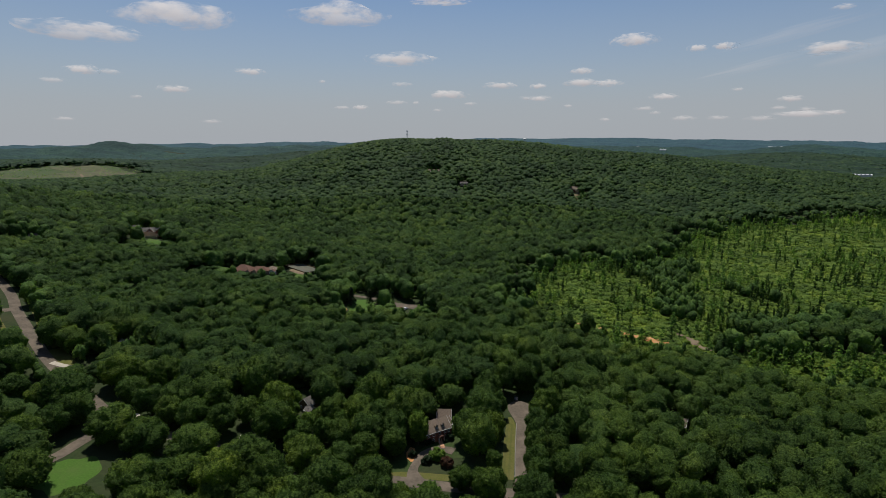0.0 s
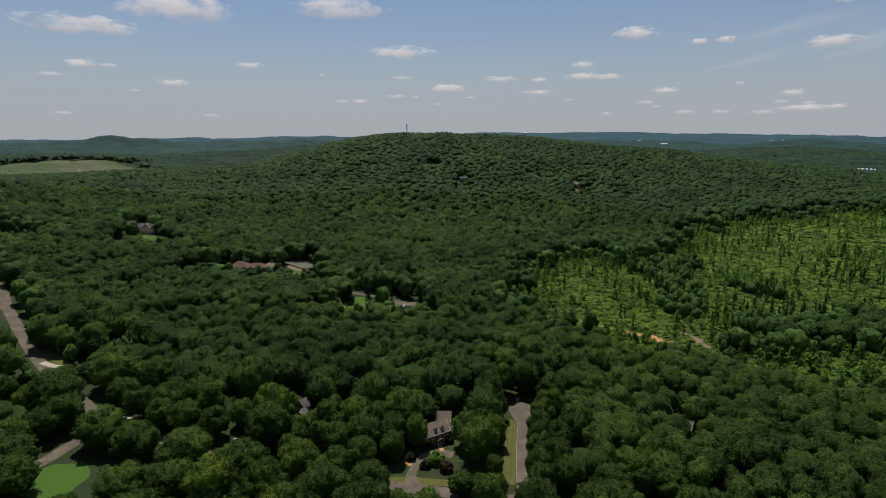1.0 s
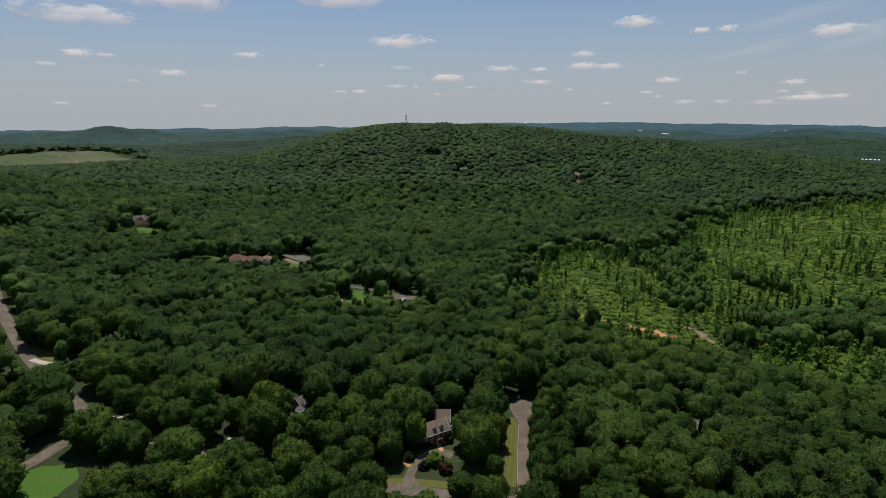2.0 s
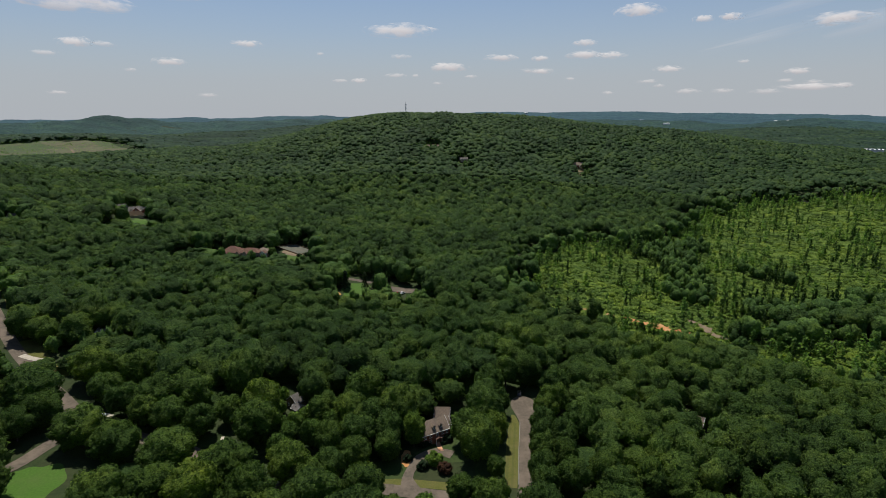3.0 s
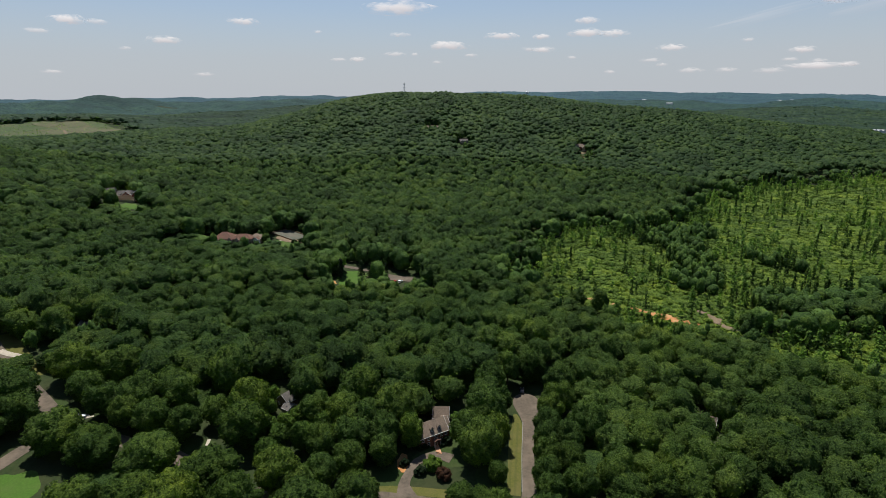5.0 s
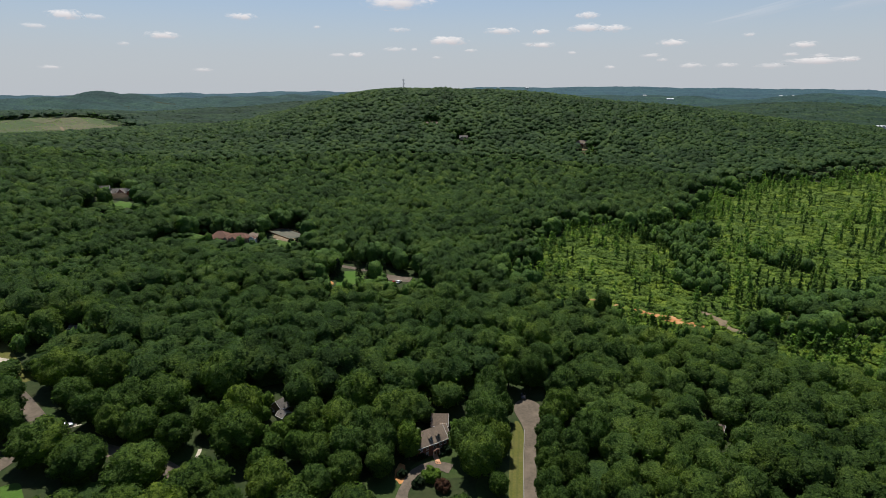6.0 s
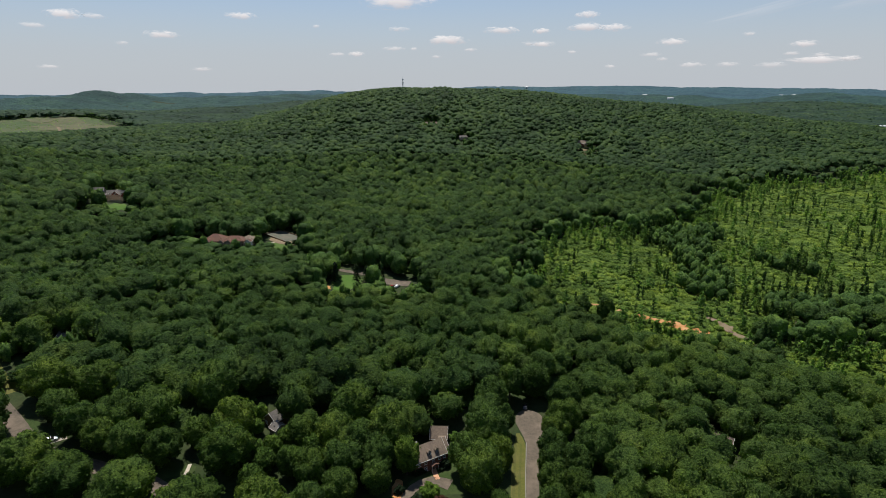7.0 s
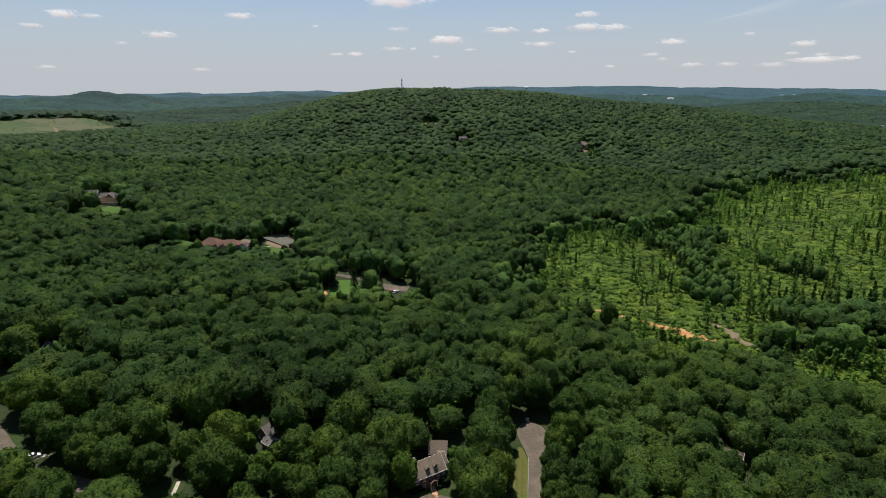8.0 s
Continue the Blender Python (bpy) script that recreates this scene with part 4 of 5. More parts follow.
def grass_sheet():
    """Low green growth over the felled ground."""
    step = 4.0
    i, j = np.meshgrid(np.arange(50, 650, step), np.arange(250, 745, step), indexing="ij")
    k = i.shape[1]
    a, b = np.meshgrid(np.arange(i.shape[0] - 1), np.arange(k - 1), indexing="ij")
    a, b = a.ravel(), b.ravel()
    ok = in_felled(i[a, b] + step / 2, j[a, b] + step / 2, 0.0)
    p = (a * k + b)[ok]
    tris = np.concatenate((np.stack((p, p + k, p + k + 1), -1), np.stack((p, p + k + 1, p + 1), -1)))
    v = np.stack((i, j, ground_height(i, j) + np.random.default_rng(3).uniform(0.1, 0.35, i.shape)), -1).reshape(-1, 3)
    used, tris = np.unique(tris, return_inverse=True)
    tagged(new("undergrowth", mesh_of("undergrowth", v[used], tris.reshape(-1, 3), REGROWTH, True)), "low bright green growth covering felled ground", "undergrowth", kind="stuff")


grass_sheet()
g = np.random.default_rng(31)
BUSH = [crown_shape(600 + k, 2, 9, 0, 8, 0.42, low=0.3, rough=0.10) for k in range(8)]
x, y = np.meshgrid(np.arange(48, 640, 3.9), np.arange(258, 745, 3.9))
x, y = x.ravel() + g.uniform(-1.8, 1.8, x.size), y.ravel() + g.uniform(-1.8, 1.8, y.size)
near = np.clip(400 / np.hypot(x, y), 0.3, 1)
keep = (in_felled(x, y) | (in_felled(x, y, 0.0) & (g.random(len(x)) < 0.18))) & (np.degrees(np.arctan2(x, y + 60)) < 46) & (g.random(len(x)) < near ** 1.2)
x, y, near = x[keep], y[keep], near[keep]
lump = np.array([noise.noise((a / 9, b / 9, 0.7)) for a, b in zip(x, y)])
wide = g.uniform(1.9, 3.6, len(x)) / near ** 0.5
tall = np.clip(1.9 + 2.0 * lump + g.uniform(-0.8, 0.9, len(x)), 0.5, 4.0)
scattered("regrowth", BUSH, np.stack((x, y, ground_height(x, y) + 0.1, wide, tall, g.uniform(0, 6.28, len(x)), g.integers(0, 8, len(x))), -1), REGROWTH,
          "bright green young regrowth on felled ground", "undergrowth")

x, y = g.uniform(60, 640, 9000), g.uniform(258, 740, 9000)
keep = in_felled(x, y) & (np.degrees(np.arctan2(x, y + 60)) < 45)
belt = near_line(x, y, [(62, 396), (82, 445), (130, 503), (178, 508), (232, 536), (290, 582), (350, 666)], 13) | near_line(x, y, [(235, 560), (330, 640), (430, 690)], 16)
some = np.array([noise.noise((a / 60, b / 80, 5.5)) for a, b in zip(x, y)])
rim = ~in_felled(x + 16, y + 16, 0.0) | ~in_felled(x - 24, y + 6, 0.0) | ~in_felled(x, y + 32, 0.0)
belt |= rim & (g.random(9000) < 0.85)
keep &= g.random(9000) < np.where(belt, 0.62, np.where(some > 0.14, 0.28, 0.05))
x, y = x[keep], y[keep]
tall = g.uniform(4.5, 11.5, len(x))
spots = np.stack((x, y, ground_height(x, y), tall, tall, g.uniform(0, 6.28, len(x)), g.integers(0, 9, len(x))), -1)
scattered("thicket", [spire_shape(330 + k, 54, 0.17, 0.17 + 0.05 * (k % 3)) for k in range(9)], spots, LEAF_SAPLING, "uneven thicket of leafy young trees on felled ground", "woodland")

# a grove of taller trees that parts the felled ground in two
x, y = g.uniform(120, 310, 2200), g.uniform(310, 530, 2200)
grove = near_line(x, y, [(212, 478), (196, 420), (178, 372)], 15) | near_line(x, y, [(196, 480), (240, 496)], 15) | near_line(x, y, [(215, 336), (250, 336), (290, 340)], 17) | near_line(x, y, [(250, 430), (268, 404)], 6)
keep = in_felled(x, y) & grove & (g.random(2200) < 0.6)
x, y = x[keep], y[keep]
wide, tall = g.uniform(2.4, 4.4, len(x)), g.uniform(6.5, 12.5, len(x))
scattered("grove", [crown_shape(350 + k, 2, 14, 0, 60, 0.22, low=-0.7, rough=0.09) for k in range(6)],
          np.stack((x, y, ground_height(x, y) + tall * 0.52, wide, tall * 0.5, g.uniform(0, 6.28, len(x)), g.integers(0, 6, len(x))), -1), LEAF_EDGE, "grove of dark green trees on felled ground", "woodland")

x, y = g.uniform(60, 640, 9000), g.uniform(258, 740, 9000)
thick = np.array([0.13 + 0.55 * max(0.0, noise.noise((a / 55, b / 75, 3.1))) + 0.5 * (a > 130) * (b < 500) * max(0.0, noise.noise((a / 40, b / 50, 9.4)))
                  for a, b in zip(x, y)])
lane = near_line(x, y, [(200, 500), (180, 400), (205, 345), (330, 350)], 26) * 0.6
keep = in_felled(x, y) & (np.degrees(np.arctan2(x, y + 60)) < 45) & (g.random(9000) < (thick + lane) * 0.5)
x, y = x[keep], y[keep]
order = np.argsort(np.hypot(x, y))
x, y = x[order], y[order]
tall = g.uniform(5, 10, len(x)) + 6 * g.random(len(x)) ** 2
SPIRES = [spire_shape(700 + k, 80, 0.115, 0.08 + 0.025 * (k % 4)) for k in range(8)]
spire_crowns = [mesh_of("crown", v, f, LEAF_SPIRE) for v, f in SPIRES]
thin_trunk = bm_mesh("trunk", tube(bmesh.new(), (0, 0, -0.3), (0, 0, 0.7), 0.018, 0.006, 5), BARK)
for k in range(min(290, len(x))):
    t = thing("young_tree", pose(x[k], y[k], float(ground_height(x[k], y[k])), 0, 0, g.uniform(0, 360)), "slender young tree standing in bright regrowth", "tree", "slender trees on felled ground")
    t.scale = (tall[k],) * 3
    for part_name, me in (("trunk", thin_trunk), ("crown", spire_crowns[k % 8])):
        new(part_name, me).parent = t
spots = np.stack((x, y, ground_height(x, y), tall, tall, g.uniform(0, 6.28, len(x)), g.integers(0, 8, len(x))), -1)[290:]
scattered("young_trees", SPIRES, spots, LEAF_SPIRE, "slender young trees scattered over felled ground", "woodland")

# brush left on the logged slope
g = np.random.default_rng(61)
a, q = g.uniform(0, 6.28, 1500), np.sqrt(g.uniform(0, 1, 1500))
x, y = -790 + 203 * q * np.cos(a), 1170 + 188 * q * np.sin(a)
wide = g.uniform(0.5, 1.7, 1500)
scattered("brush", BUSH, np.stack((x, y, ground_height(x, y) + 0.6, wide, wide * 1.1, a, g.integers(0, 8, 1500)), -1), LEAF_SAPLING, "scattered brush and saplings on the logged slope", "undergrowth")
a = g.uniform(0, 6.28, 420)
q = g.uniform(1.0, 1.1, 420)
x, y = -790 + 209 * q * np.cos(a), 1170 + 193 * q * np.sin(a)
wide, tall = g.uniform(2.5, 4.5, 420), g.uniform(4, 8, 420)
scattered("field_edge", [crown_shape(360 + k, 2, 12, 0, 16, 0.3, low=-0.5, rough=0.12) for k in range(6)],
          np.stack((x, y, ground_height(x, y) + tall * 0.5, wide, tall * 0.5, a, g.integers(0, 6, 420)), -1), LEAF_SPIRE, "leafy edge of the wood around the logged slope", "woodland")


# far country: a rough canopy out to the horizon, haze put into its colour and glow
def far_canopy(r0, r1, count, mat, label):
    rings = np.geomspace(r0, r1, count)
    turns = np.radians(np.linspace(-47, 47, 620))
    r, a = np.meshgrid(rings, turns, indexing="ij")
    g = np.random.default_rng(8)
    r, a = r + g.uniform(-6, 6, r.shape), a + g.uniform(-0.001, 0.001, a.shape)
    x, y = r * np.sin(a), r * np.cos(a)
    z = ground_height(x, y) + 7 + 5 * g.random(x.shape) + 3 * np.sin(x / 37) * np.sin(y / 53)
    z += 9 * np.sin(x / 150 + y / 95) * np.sin(y / 63 - x / 210) * np.clip((4500 - r) / 400, 0, 1)
    z[0] -= 12
    if r1 > 4800:
        z[-1] -= 60
    k = len(turns)
    i, j = np.meshgrid(np.arange(len(rings) - 1), np.arange(k - 1), indexing="ij")
    p = i * k + j
    tris = np.concatenate((np.stack((p, p + 1, p + k + 1), -1).reshape(-1, 3), np.stack((p, p + k + 1, p + k), -1).reshape(-1, 3)))
    v = np.stack((x, y, z), -1).reshape(-1, 3)
    tagged(new("backdrop", mesh_of("backdrop", v, tris, mat, True)), label, "backdrop", kind="structure")


far_canopy(2480, 3500, 52, FAR_GREEN, "distant green wooded country with haze in its colour and glow")
far_canopy(3470, 4890, 46, FAR_WOODS, "far wooded country up to the horizon, blue-green with haze in its colour and glow")


# clouds: direction, height above the horizon, width and height, all in degrees
def cloud(az, el, wide, high, seed, mat=CLOUD, roll=0.0, label=""):
    d = 4700.0
    m = look((0, 30, 125), (math.sin(radians(az)) * d, 30 + math.cos(radians(az)) * d, 125 + math.tan(radians(el)) * d))
    c = Vector((math.sin(radians(az)) * d, 30 + math.cos(radians(az)) * d, 125 + math.tan(radians(el)) * d))
    w, h = d * math.tan(radians(wide)) / 2, d * math.tan(radians(high)) / 2
    cv, cf = ICO[4 if wide > 2.5 else 3]
    g = np.random.default_rng(seed)
    bumps = np.ones(len(cv))
    for k in range(14):
        q = g.normal(size=3)
        q[2] = abs(q[2])
        q /= np.linalg.norm(q)
        bumps += g.uniform(0.05, 0.22) * np.exp(-((cv - q) ** 2).sum(1) / 0.10)
    v = cv * bumps[:, None] * (w, max(h, w * 0.3), h)
    v[:, 2] = np.where(v[:, 2] < 0, v[:, 2] * 0.55, v[:, 2])
    ob = new("cloud", mesh_of("cloud", v, cf, mat, True))
    ob.matrix_world = Matrix.Translation(c) @ Matrix.Rotation(-radians(az), 4, "Z") @ Matrix.Rotation(-radians(roll), 4, "Y")
    return tagged(ob, label or "small white fair-weather cloud with soft edges" if wide < 4 else "white flat-based cumulus cloud with soft edges", "cloud", "fair-weather clouds")


SKY_CLOUDS = [(-30.4, 8.7, 9.2, 2.2), (-22.8, 10.5, 8.8, 3.3), (-8.7, 11.3, 9.5, 2.5), (1.6, 12.9, 5.6, 1.0), (-2.9, 7.55, 6.6, 1.9), (20.1, 8.8, 4.6, 1.6),
              (35.7, 7.1, 5.4, 1.5), (-31.0, 5.7, 2.8, 1.1), (-17.1, 6.2, 2.9, 0.9), (-24.0, 4.4, 3.0, 0.9), (1.9, 4.2, 4.2, 1.1), (15.2, 6.3, 2.4, 0.9),
              (15.2, 5.2, 3.6, 1.0), (17.8, 5.1, 2.8, 0.9), (7.2, 5.1, 3.4, 0.9), (11.2, 3.8, 2.4, 0.8), (22.8, 3.7, 2.6, 0.9), (27.8, 7.9, 2.2, 0.8), (25.4, 7.9, 1.9, 0.8), (33.2, 3.2, 2.4, 0.8),
              (34.0, 1.9, 5.6, 0.8), (36.5, 2.0, 1.5, 0.6), (11.1, 5.0, 1.7, 0.7), (-6.9, 3.0, 1.6, 0.7)]
# the smallest ones: direction, height, width
PUFFS = [(-29.0, 5.7, 2.0), (-33.3, 4.8, 2.0), (-2.7, 5.3, 2.4), (-3.3, 3.5, 2.4), (-8.7, 3.0, 1.5), (-1.3, 3.5, 0.9), (4.3, 3.4, 1.3), (9.9, 3.9, 1.5), (21.1, 2.7, 1.8), (29.0, 4.2, 1.1), (34.4, 2.3, 1.6), (32.4, 2.5, 1.2),
         (-21.1, 1.6, 1.8), (-32.6, 1.7, 1.6), (22.2, 2.3, 1.0), (27.6, 1.7, 2.0), (31.0, 1.6, 2.6), (24.8, 1.7, 2.4), (14.0, 3.1, 1.0), (17.6, 1.7, 1.1), (36.1, 10.2, 1.8), (1.0, 2.8, 1.0), (-10.6, 5.5, 0.8), (-27.1, 3.7, 1.0)]
for k, row in enumerate(SKY_CLOUDS):
    cloud(*row, seed=k + 40)
for k, (az, el, wide) in enumerate(PUFFS):
    cloud(az, el, wide, 0.35 + 0.12 * wide, seed=k + 90, mat=PUFF)
for k, row in enumerate(((33.5, 8.6, 11, 1.6), (38.5, 6.6, 9, 2.4), (30, 6.0, 12, 1.2))):
    cloud(*row, seed=k + 70, mat=CIRRUS, roll=12.0, label="faint thin streak of cirrus cloud")


# houses
def window_on(parent, x, y, z, w, h, rz, tall_sill=True):
    """A window with frame, pane and sill; its outer face looks along -y before the turn."""
    turn = Matrix.Translation((x, y, z)) @ Matrix.Rotation(radians(rz), 4, "Z")
    frame_bm, b = bmesh.new(), 0.09
    for cx, cz, sx, sz in ((0, h / 2, w + b, b), (0, -h / 2, w + b, b), (-w / 2, 0, b, h), (w / 2, 0, b, h), (0, 0, w, 0.06), (0, 0, 0.06, h)):
        box(frame_bm, cx, -0.04, cz, sx, 0.10, sz)
    frame_ob = part("window", frame_bm, WHITE, parent, "white-framed window")
    frame_ob.matrix_local = turn
    part("pane", box(bmesh.new(), 0, -0.01, 0, w, 0.04, h), GLASS, frame_ob)
    if tall_sill:
        part("sill", box(bmesh.new(), 0, -0.09, -h / 2 - 0.1, w + 0.3, 0.18, 0.08), WHITE, frame_ob)
    return frame_ob


def gable_block(parent, cx, cy, w, d, eave, rise, wall, roof, along="x", trim=WHITE, over=0.4):
    """Walls with gable ends and a roof of two thick slopes; the ridge runs along x or y."""
    turn = Matrix.Translation((cx, cy, 0)) @ Matrix.Rotation(0 if along == "x" else math.pi / 2, 4, "Z")
    if along == "y":
        w, d = d, w
    bm = prism(bmesh.new(), [(-d / 2, -1.0), (d / 2, -1.0), (d / 2, eave), (0, eave + rise), (-d / 2, eave)], -w / 2, w / 2)
    body = part("wall", bm, wall, parent)
    body.matrix_local = turn @ Matrix.Rotation(-math.pi / 2, 4, "Z")
    slope = rise / (d / 2)
    for s in (-1, 1):
        e, t = d / 2 + over, 0.22
        bm = prism(bmesh.new(), [(0, eave + rise + 0.02), (s * e, eave - over * slope + 0.02), (s * e, eave - over * slope + t), (0, eave + rise + t + 0.06)], -w / 2 - over, w / 2 + over)
        slab = part("roof", bm, roof, parent)
        slab.matrix_local = turn @ Matrix.Rotation(-math.pi / 2, 4, "Z")
        bm = box(bmesh.new(), 0, -s * (e + 0.06), eave - over * slope + 0.05, w + 2 * over, 0.12, 0.26)
        gutter = part("gutter", bm, trim, parent, "white eaves trim")
        gutter.matrix_local = turn
        for q in (-1, 1):
            bm = prism(bmesh.new(), [(0, eave + rise - 0.1), (s * e, eave - over * slope - 0.1), (s * e, eave - over * slope + t + 0.03), (0, eave + rise + t + 0.09)], q * (w / 2 + over) - 0.05, q * (w / 2 + over) + 0.05)
            rake = part("rake_board", bm, trim, parent, "white gable trim")
            rake.matrix_local = turn @ Matrix.Rotation(-math.pi / 2, 4, "Z")
    return turn


def hip_block(parent, cx, cy, w, d, eave, rise, wall, roof, over=0.6):
    part("wall", box(bmesh.new(), cx, cy, eave / 2 - 0.5, w, d, eave + 1.0), wall, parent)
    bm = bmesh.new()
    x, y, k = w / 2 + over, d / 2 + over, (w - d) / 2
    lo = [bm.verts.new((cx + a * x, cy + b * y, eave)) for a, b in ((-1, -1), (1, -1), (1, 1), (-1, 1))]
    mid = [bm.verts.new((cx + a * x, cy + b * y, eave + 0.2)) for a, b in ((-1, -1), (1, -1), (1, 1), (-1, 1))]
    t0, t1 = bm.verts.new((cx - max(k, 0.2), cy, eave + rise)), bm.verts.new((cx + max(k, 0.2), cy, eave + rise))
    bm.faces.new(lo[::-1])
    for i in range(4):
        bm.faces.new((lo[i], lo[(i + 1) % 4], mid[(i + 1) % 4], mid[i]))
    bm.faces.new((mid[0], mid[1], t1, t0))
    bm.faces.new((mid[1], mid[2], t1))
    bm.faces.new((mid[2], mid[3], t0, t1))
    bm.faces.new((mid[3], mid[0], t0))
    part("roof", bm, roof, parent)


def dormer(parent, x, y, z, wall, roof):
    bm = prism(bmesh.new(), [(-0.65, 0), (0.65, 0), (0.65, 1.3), (0, 2.0), (-0.65, 1.3)], 0, 2.2)
    body = part("dormer", bm, wall, parent, "gabled dormer")
    body.location = (x, y, z)
    for s in (-1, 1):
        bm = prism(bmesh.new(), [(0, 2.02), (s * 0.85, 1.1), (s * 0.85, 1.25), (0, 2.2)], -0.2, 2.4)
        part("dormer_roof", bm, roof, body)
    win = bmesh.new()
    for cx, cz, sx, sz in ((0, 0.55, 0.9, 0.1), (0, -0.55, 0.9, 0.1), (-0.4, 0, 0.1, 1.1), (0.4, 0, 0.1, 1.1), (0, 0, 0.8, 0.05)):
        box(win, cx, -0.04, 0.72 + cz, sx, 0.1, sz)
    part("window_frame", win, WHITE, body)
    part("pane", box(bmesh.new(), 0, -0.012, 0.72, 0.75, 0.03, 1.05), GLASS, body)


def site(x, y):
    return float(ground_height(x, y))


# brick house with dormers
hx, hy = 1.0, 213.2
brick_house = thing("brick_house", pose(hx, hy, site(2, 212), 0, 0, 29), "red brick house with brown shingle roof and two dormers", "house")
brick_house.scale = (0.93, 0.93, 0.93)
gable_block(brick_house, 0, 0, 13.0, 8.4, 5.3, 3.5, BRICK, SHINGLE)
gable_block(brick_house, 7.6, 1.3, 2.6, 5.6, 5.0, 2.4, BRICK, SHINGLE)
for dx in (-0.2, 3.0):
    dormer(brick_house, dx, -3.4, 6.0, SIDING, SHINGLE)
for dx in (-4.8, -2.2, 3.6, 5.6):
    window_on(brick_house, dx, -4.2, 1.5, 1.0, 1.6, 0)
for dx in (-4.8, -2.2, 1.0, 3.6, 5.6):
    window_on(brick_house, dx, -4.2, 4.1, 1.0, 1.4, 0)
part("door", box(bmesh.new(), 1.0, -4.24, 1.05, 1.1, 0.1, 2.1), WOOD, brick_house, "dark panelled front door")
part("door_frame", box(box(box(bmesh.new(), 0.38, -4.25, 1.1, 0.12, 0.14, 2.3), 1.62, -4.25, 1.1, 0.12, 0.14, 2.3), 1.0, -4.25, 2.24, 1.4, 0.14, 0.12), WHITE, brick_house)
porch = part("porch_roof", prism(bmesh.new(), [(-1.5, 2.7), (1.5, 2.7), (1.5, 2.85), (0, 3.5), (-1.5, 2.85)], -6.0, -4.2), SHINGLE_RED, brick_house, "small gabled porch roof")
porch.location.x = 1.0
for dx in (-0.3, 2.3):
    part("porch_column", tube(bmesh.new(), (dx, -5.8, 0), (dx, -5.8, 2.7), 0.11, 0.1, 10), WHITE, brick_house)
part("chimney_cap", box(bmesh.new(), -2.6, 2.6, 8.75, 0.85, 0.8, 0.2, bevel=0.05), KERB, part("chimney", box(bmesh.new(), -2.6, 2.6, 4.3, 0.7, 0.65, 8.7), BRICK, brick_house, "brick chimney"), "pale chimney cap")
wing = thing("garage_wing", pose(5.9, 226.3, site(6, 226), 0, 0, -4), "rear garage wing with brown shingle roof", "house")
wing.scale = (0.88, 0.88, 0.88)
gable_block(wing, 0, 0, 6.8, 7.0, 3.2, 3.4, BRICK, SHINGLE)
for dx in (-1.8, 1.8):
    window_on(wing, dx, -3.5, 1.6, 1.0, 1.3, 0)
part("link_roof", box(bmesh.new(), 1.5, -5.2, 4.2, 3.0, 4.0, 0.3), SHINGLE, wing)
part("link_wall", box(bmesh.new(), 1.5, -5.2, 1.8, 2.6, 3.8, 4.6), BRICK, wing)

# house with grey gables
grey_house = thing("gabled_house", pose(-56.0, 233.5, site(-56, 233), 0, 0, -36), "grey-brown house with steep shingle gables among trees", "house")
grey_house.scale = (0.78, 0.78, 0.85)
gable_block(grey_house, 0, 0, 8.0, 6.6, 4.0, 3.0, WOOD, SHINGLE_GREY, along="y")
gable_block(grey_house, 5.4, -3.4, 4.6, 5.6, 2.6, 1.5, SIDING, SHINGLE_GREY)
for dx in (-1.6, 1.6):
    window_on(grey_house, dx, -4.0, 2.4, 1.1, 1.4, 0)
part("chimney", box(bmesh.new(), 4.6, -2.8, 4.0, 0.5, 0.5, 1.4), STEEL, grey_house, "dark flue")
part("skylight", box(bmesh.new(), 5.4, -4.9, 3.52, 0.8, 0.9, 0.12), GLASS, grey_house)

# houses mostly hidden in the wood
east_house = thing("hidden_house", pose(109.5, 221.5, site(110, 221), 0, 0, -35), "house with tan roof half hidden by trees", "house")
gable_block(east_house, 0, 0, 8, 6, 3.0, 2.2, SIDING, SHINGLE)
window_on(east_house, -2, -3.0, 1.6, 1.0, 1.2, 0)
window_on(east_house, 2, -3.0, 1.6, 1.0, 1.2, 0)
west_house = thing("hidden_house", pose(-165, 283.5, site(-165, 283), 0, 0, 20), "house with grey gabled roofs half hidden by trees", "house")
west_house.scale = (0.75, 0.75, 0.8)
gable_block(west_house, -1.5, 0, 6, 7, 3.4, 2.9, SIDING, SHINGLE_GREY, along="y")
gable_block(west_house, 4, 1, 7, 6, 3.2, 2.3, SIDING, SHINGLE_GREY)
window_on(west_house, -1.5, -3.5, 3.2, 1.0, 1.2, 0)
far_west = thing("hidden_house", pose(-328, 460, site(-328, 460), 0, 0, 15), "house with dark grey roof among trees", "house")
gable_block(far_west, 0, 0, 10, 7, 3.4, 2.6, SIDING, SHINGLE_GREY)
window_on(far_west, 0, -3.5, 1.8, 1.0, 1.2, 0)

# long house with red-brown hipped roofs
red_house = thing("long_house", pose(-146, 442, site(-146, 442), 0, 0, 0), "long house with red-brown hipped roofs", "house")
hip_block(red_house, -8, 2, 15, 12, 3.6, 4.4, TAN, SHINGLE_RED)
hip_block(red_house, 6, 1, 15, 9, 3.4, 3.2, TAN, SHINGLE_RED)
hip_block(red_house, 15, 5, 8, 7, 3.2, 2.6, TAN, SHINGLE)
for dx, dy in ((-11.5, -4.35), (-2, -4.35), (3.5, -4.6), (9.5, -4.6)):
    gable_block(red_house, dx, dy, 3.4, 3.2, 3.4, 1.8, TAN, SHINGLE_RED, along="y", trim=TAN, over=0.3)
    window_on(red_house, dx, dy - 1.6, 1.8, 1.5, 1.5, 0)
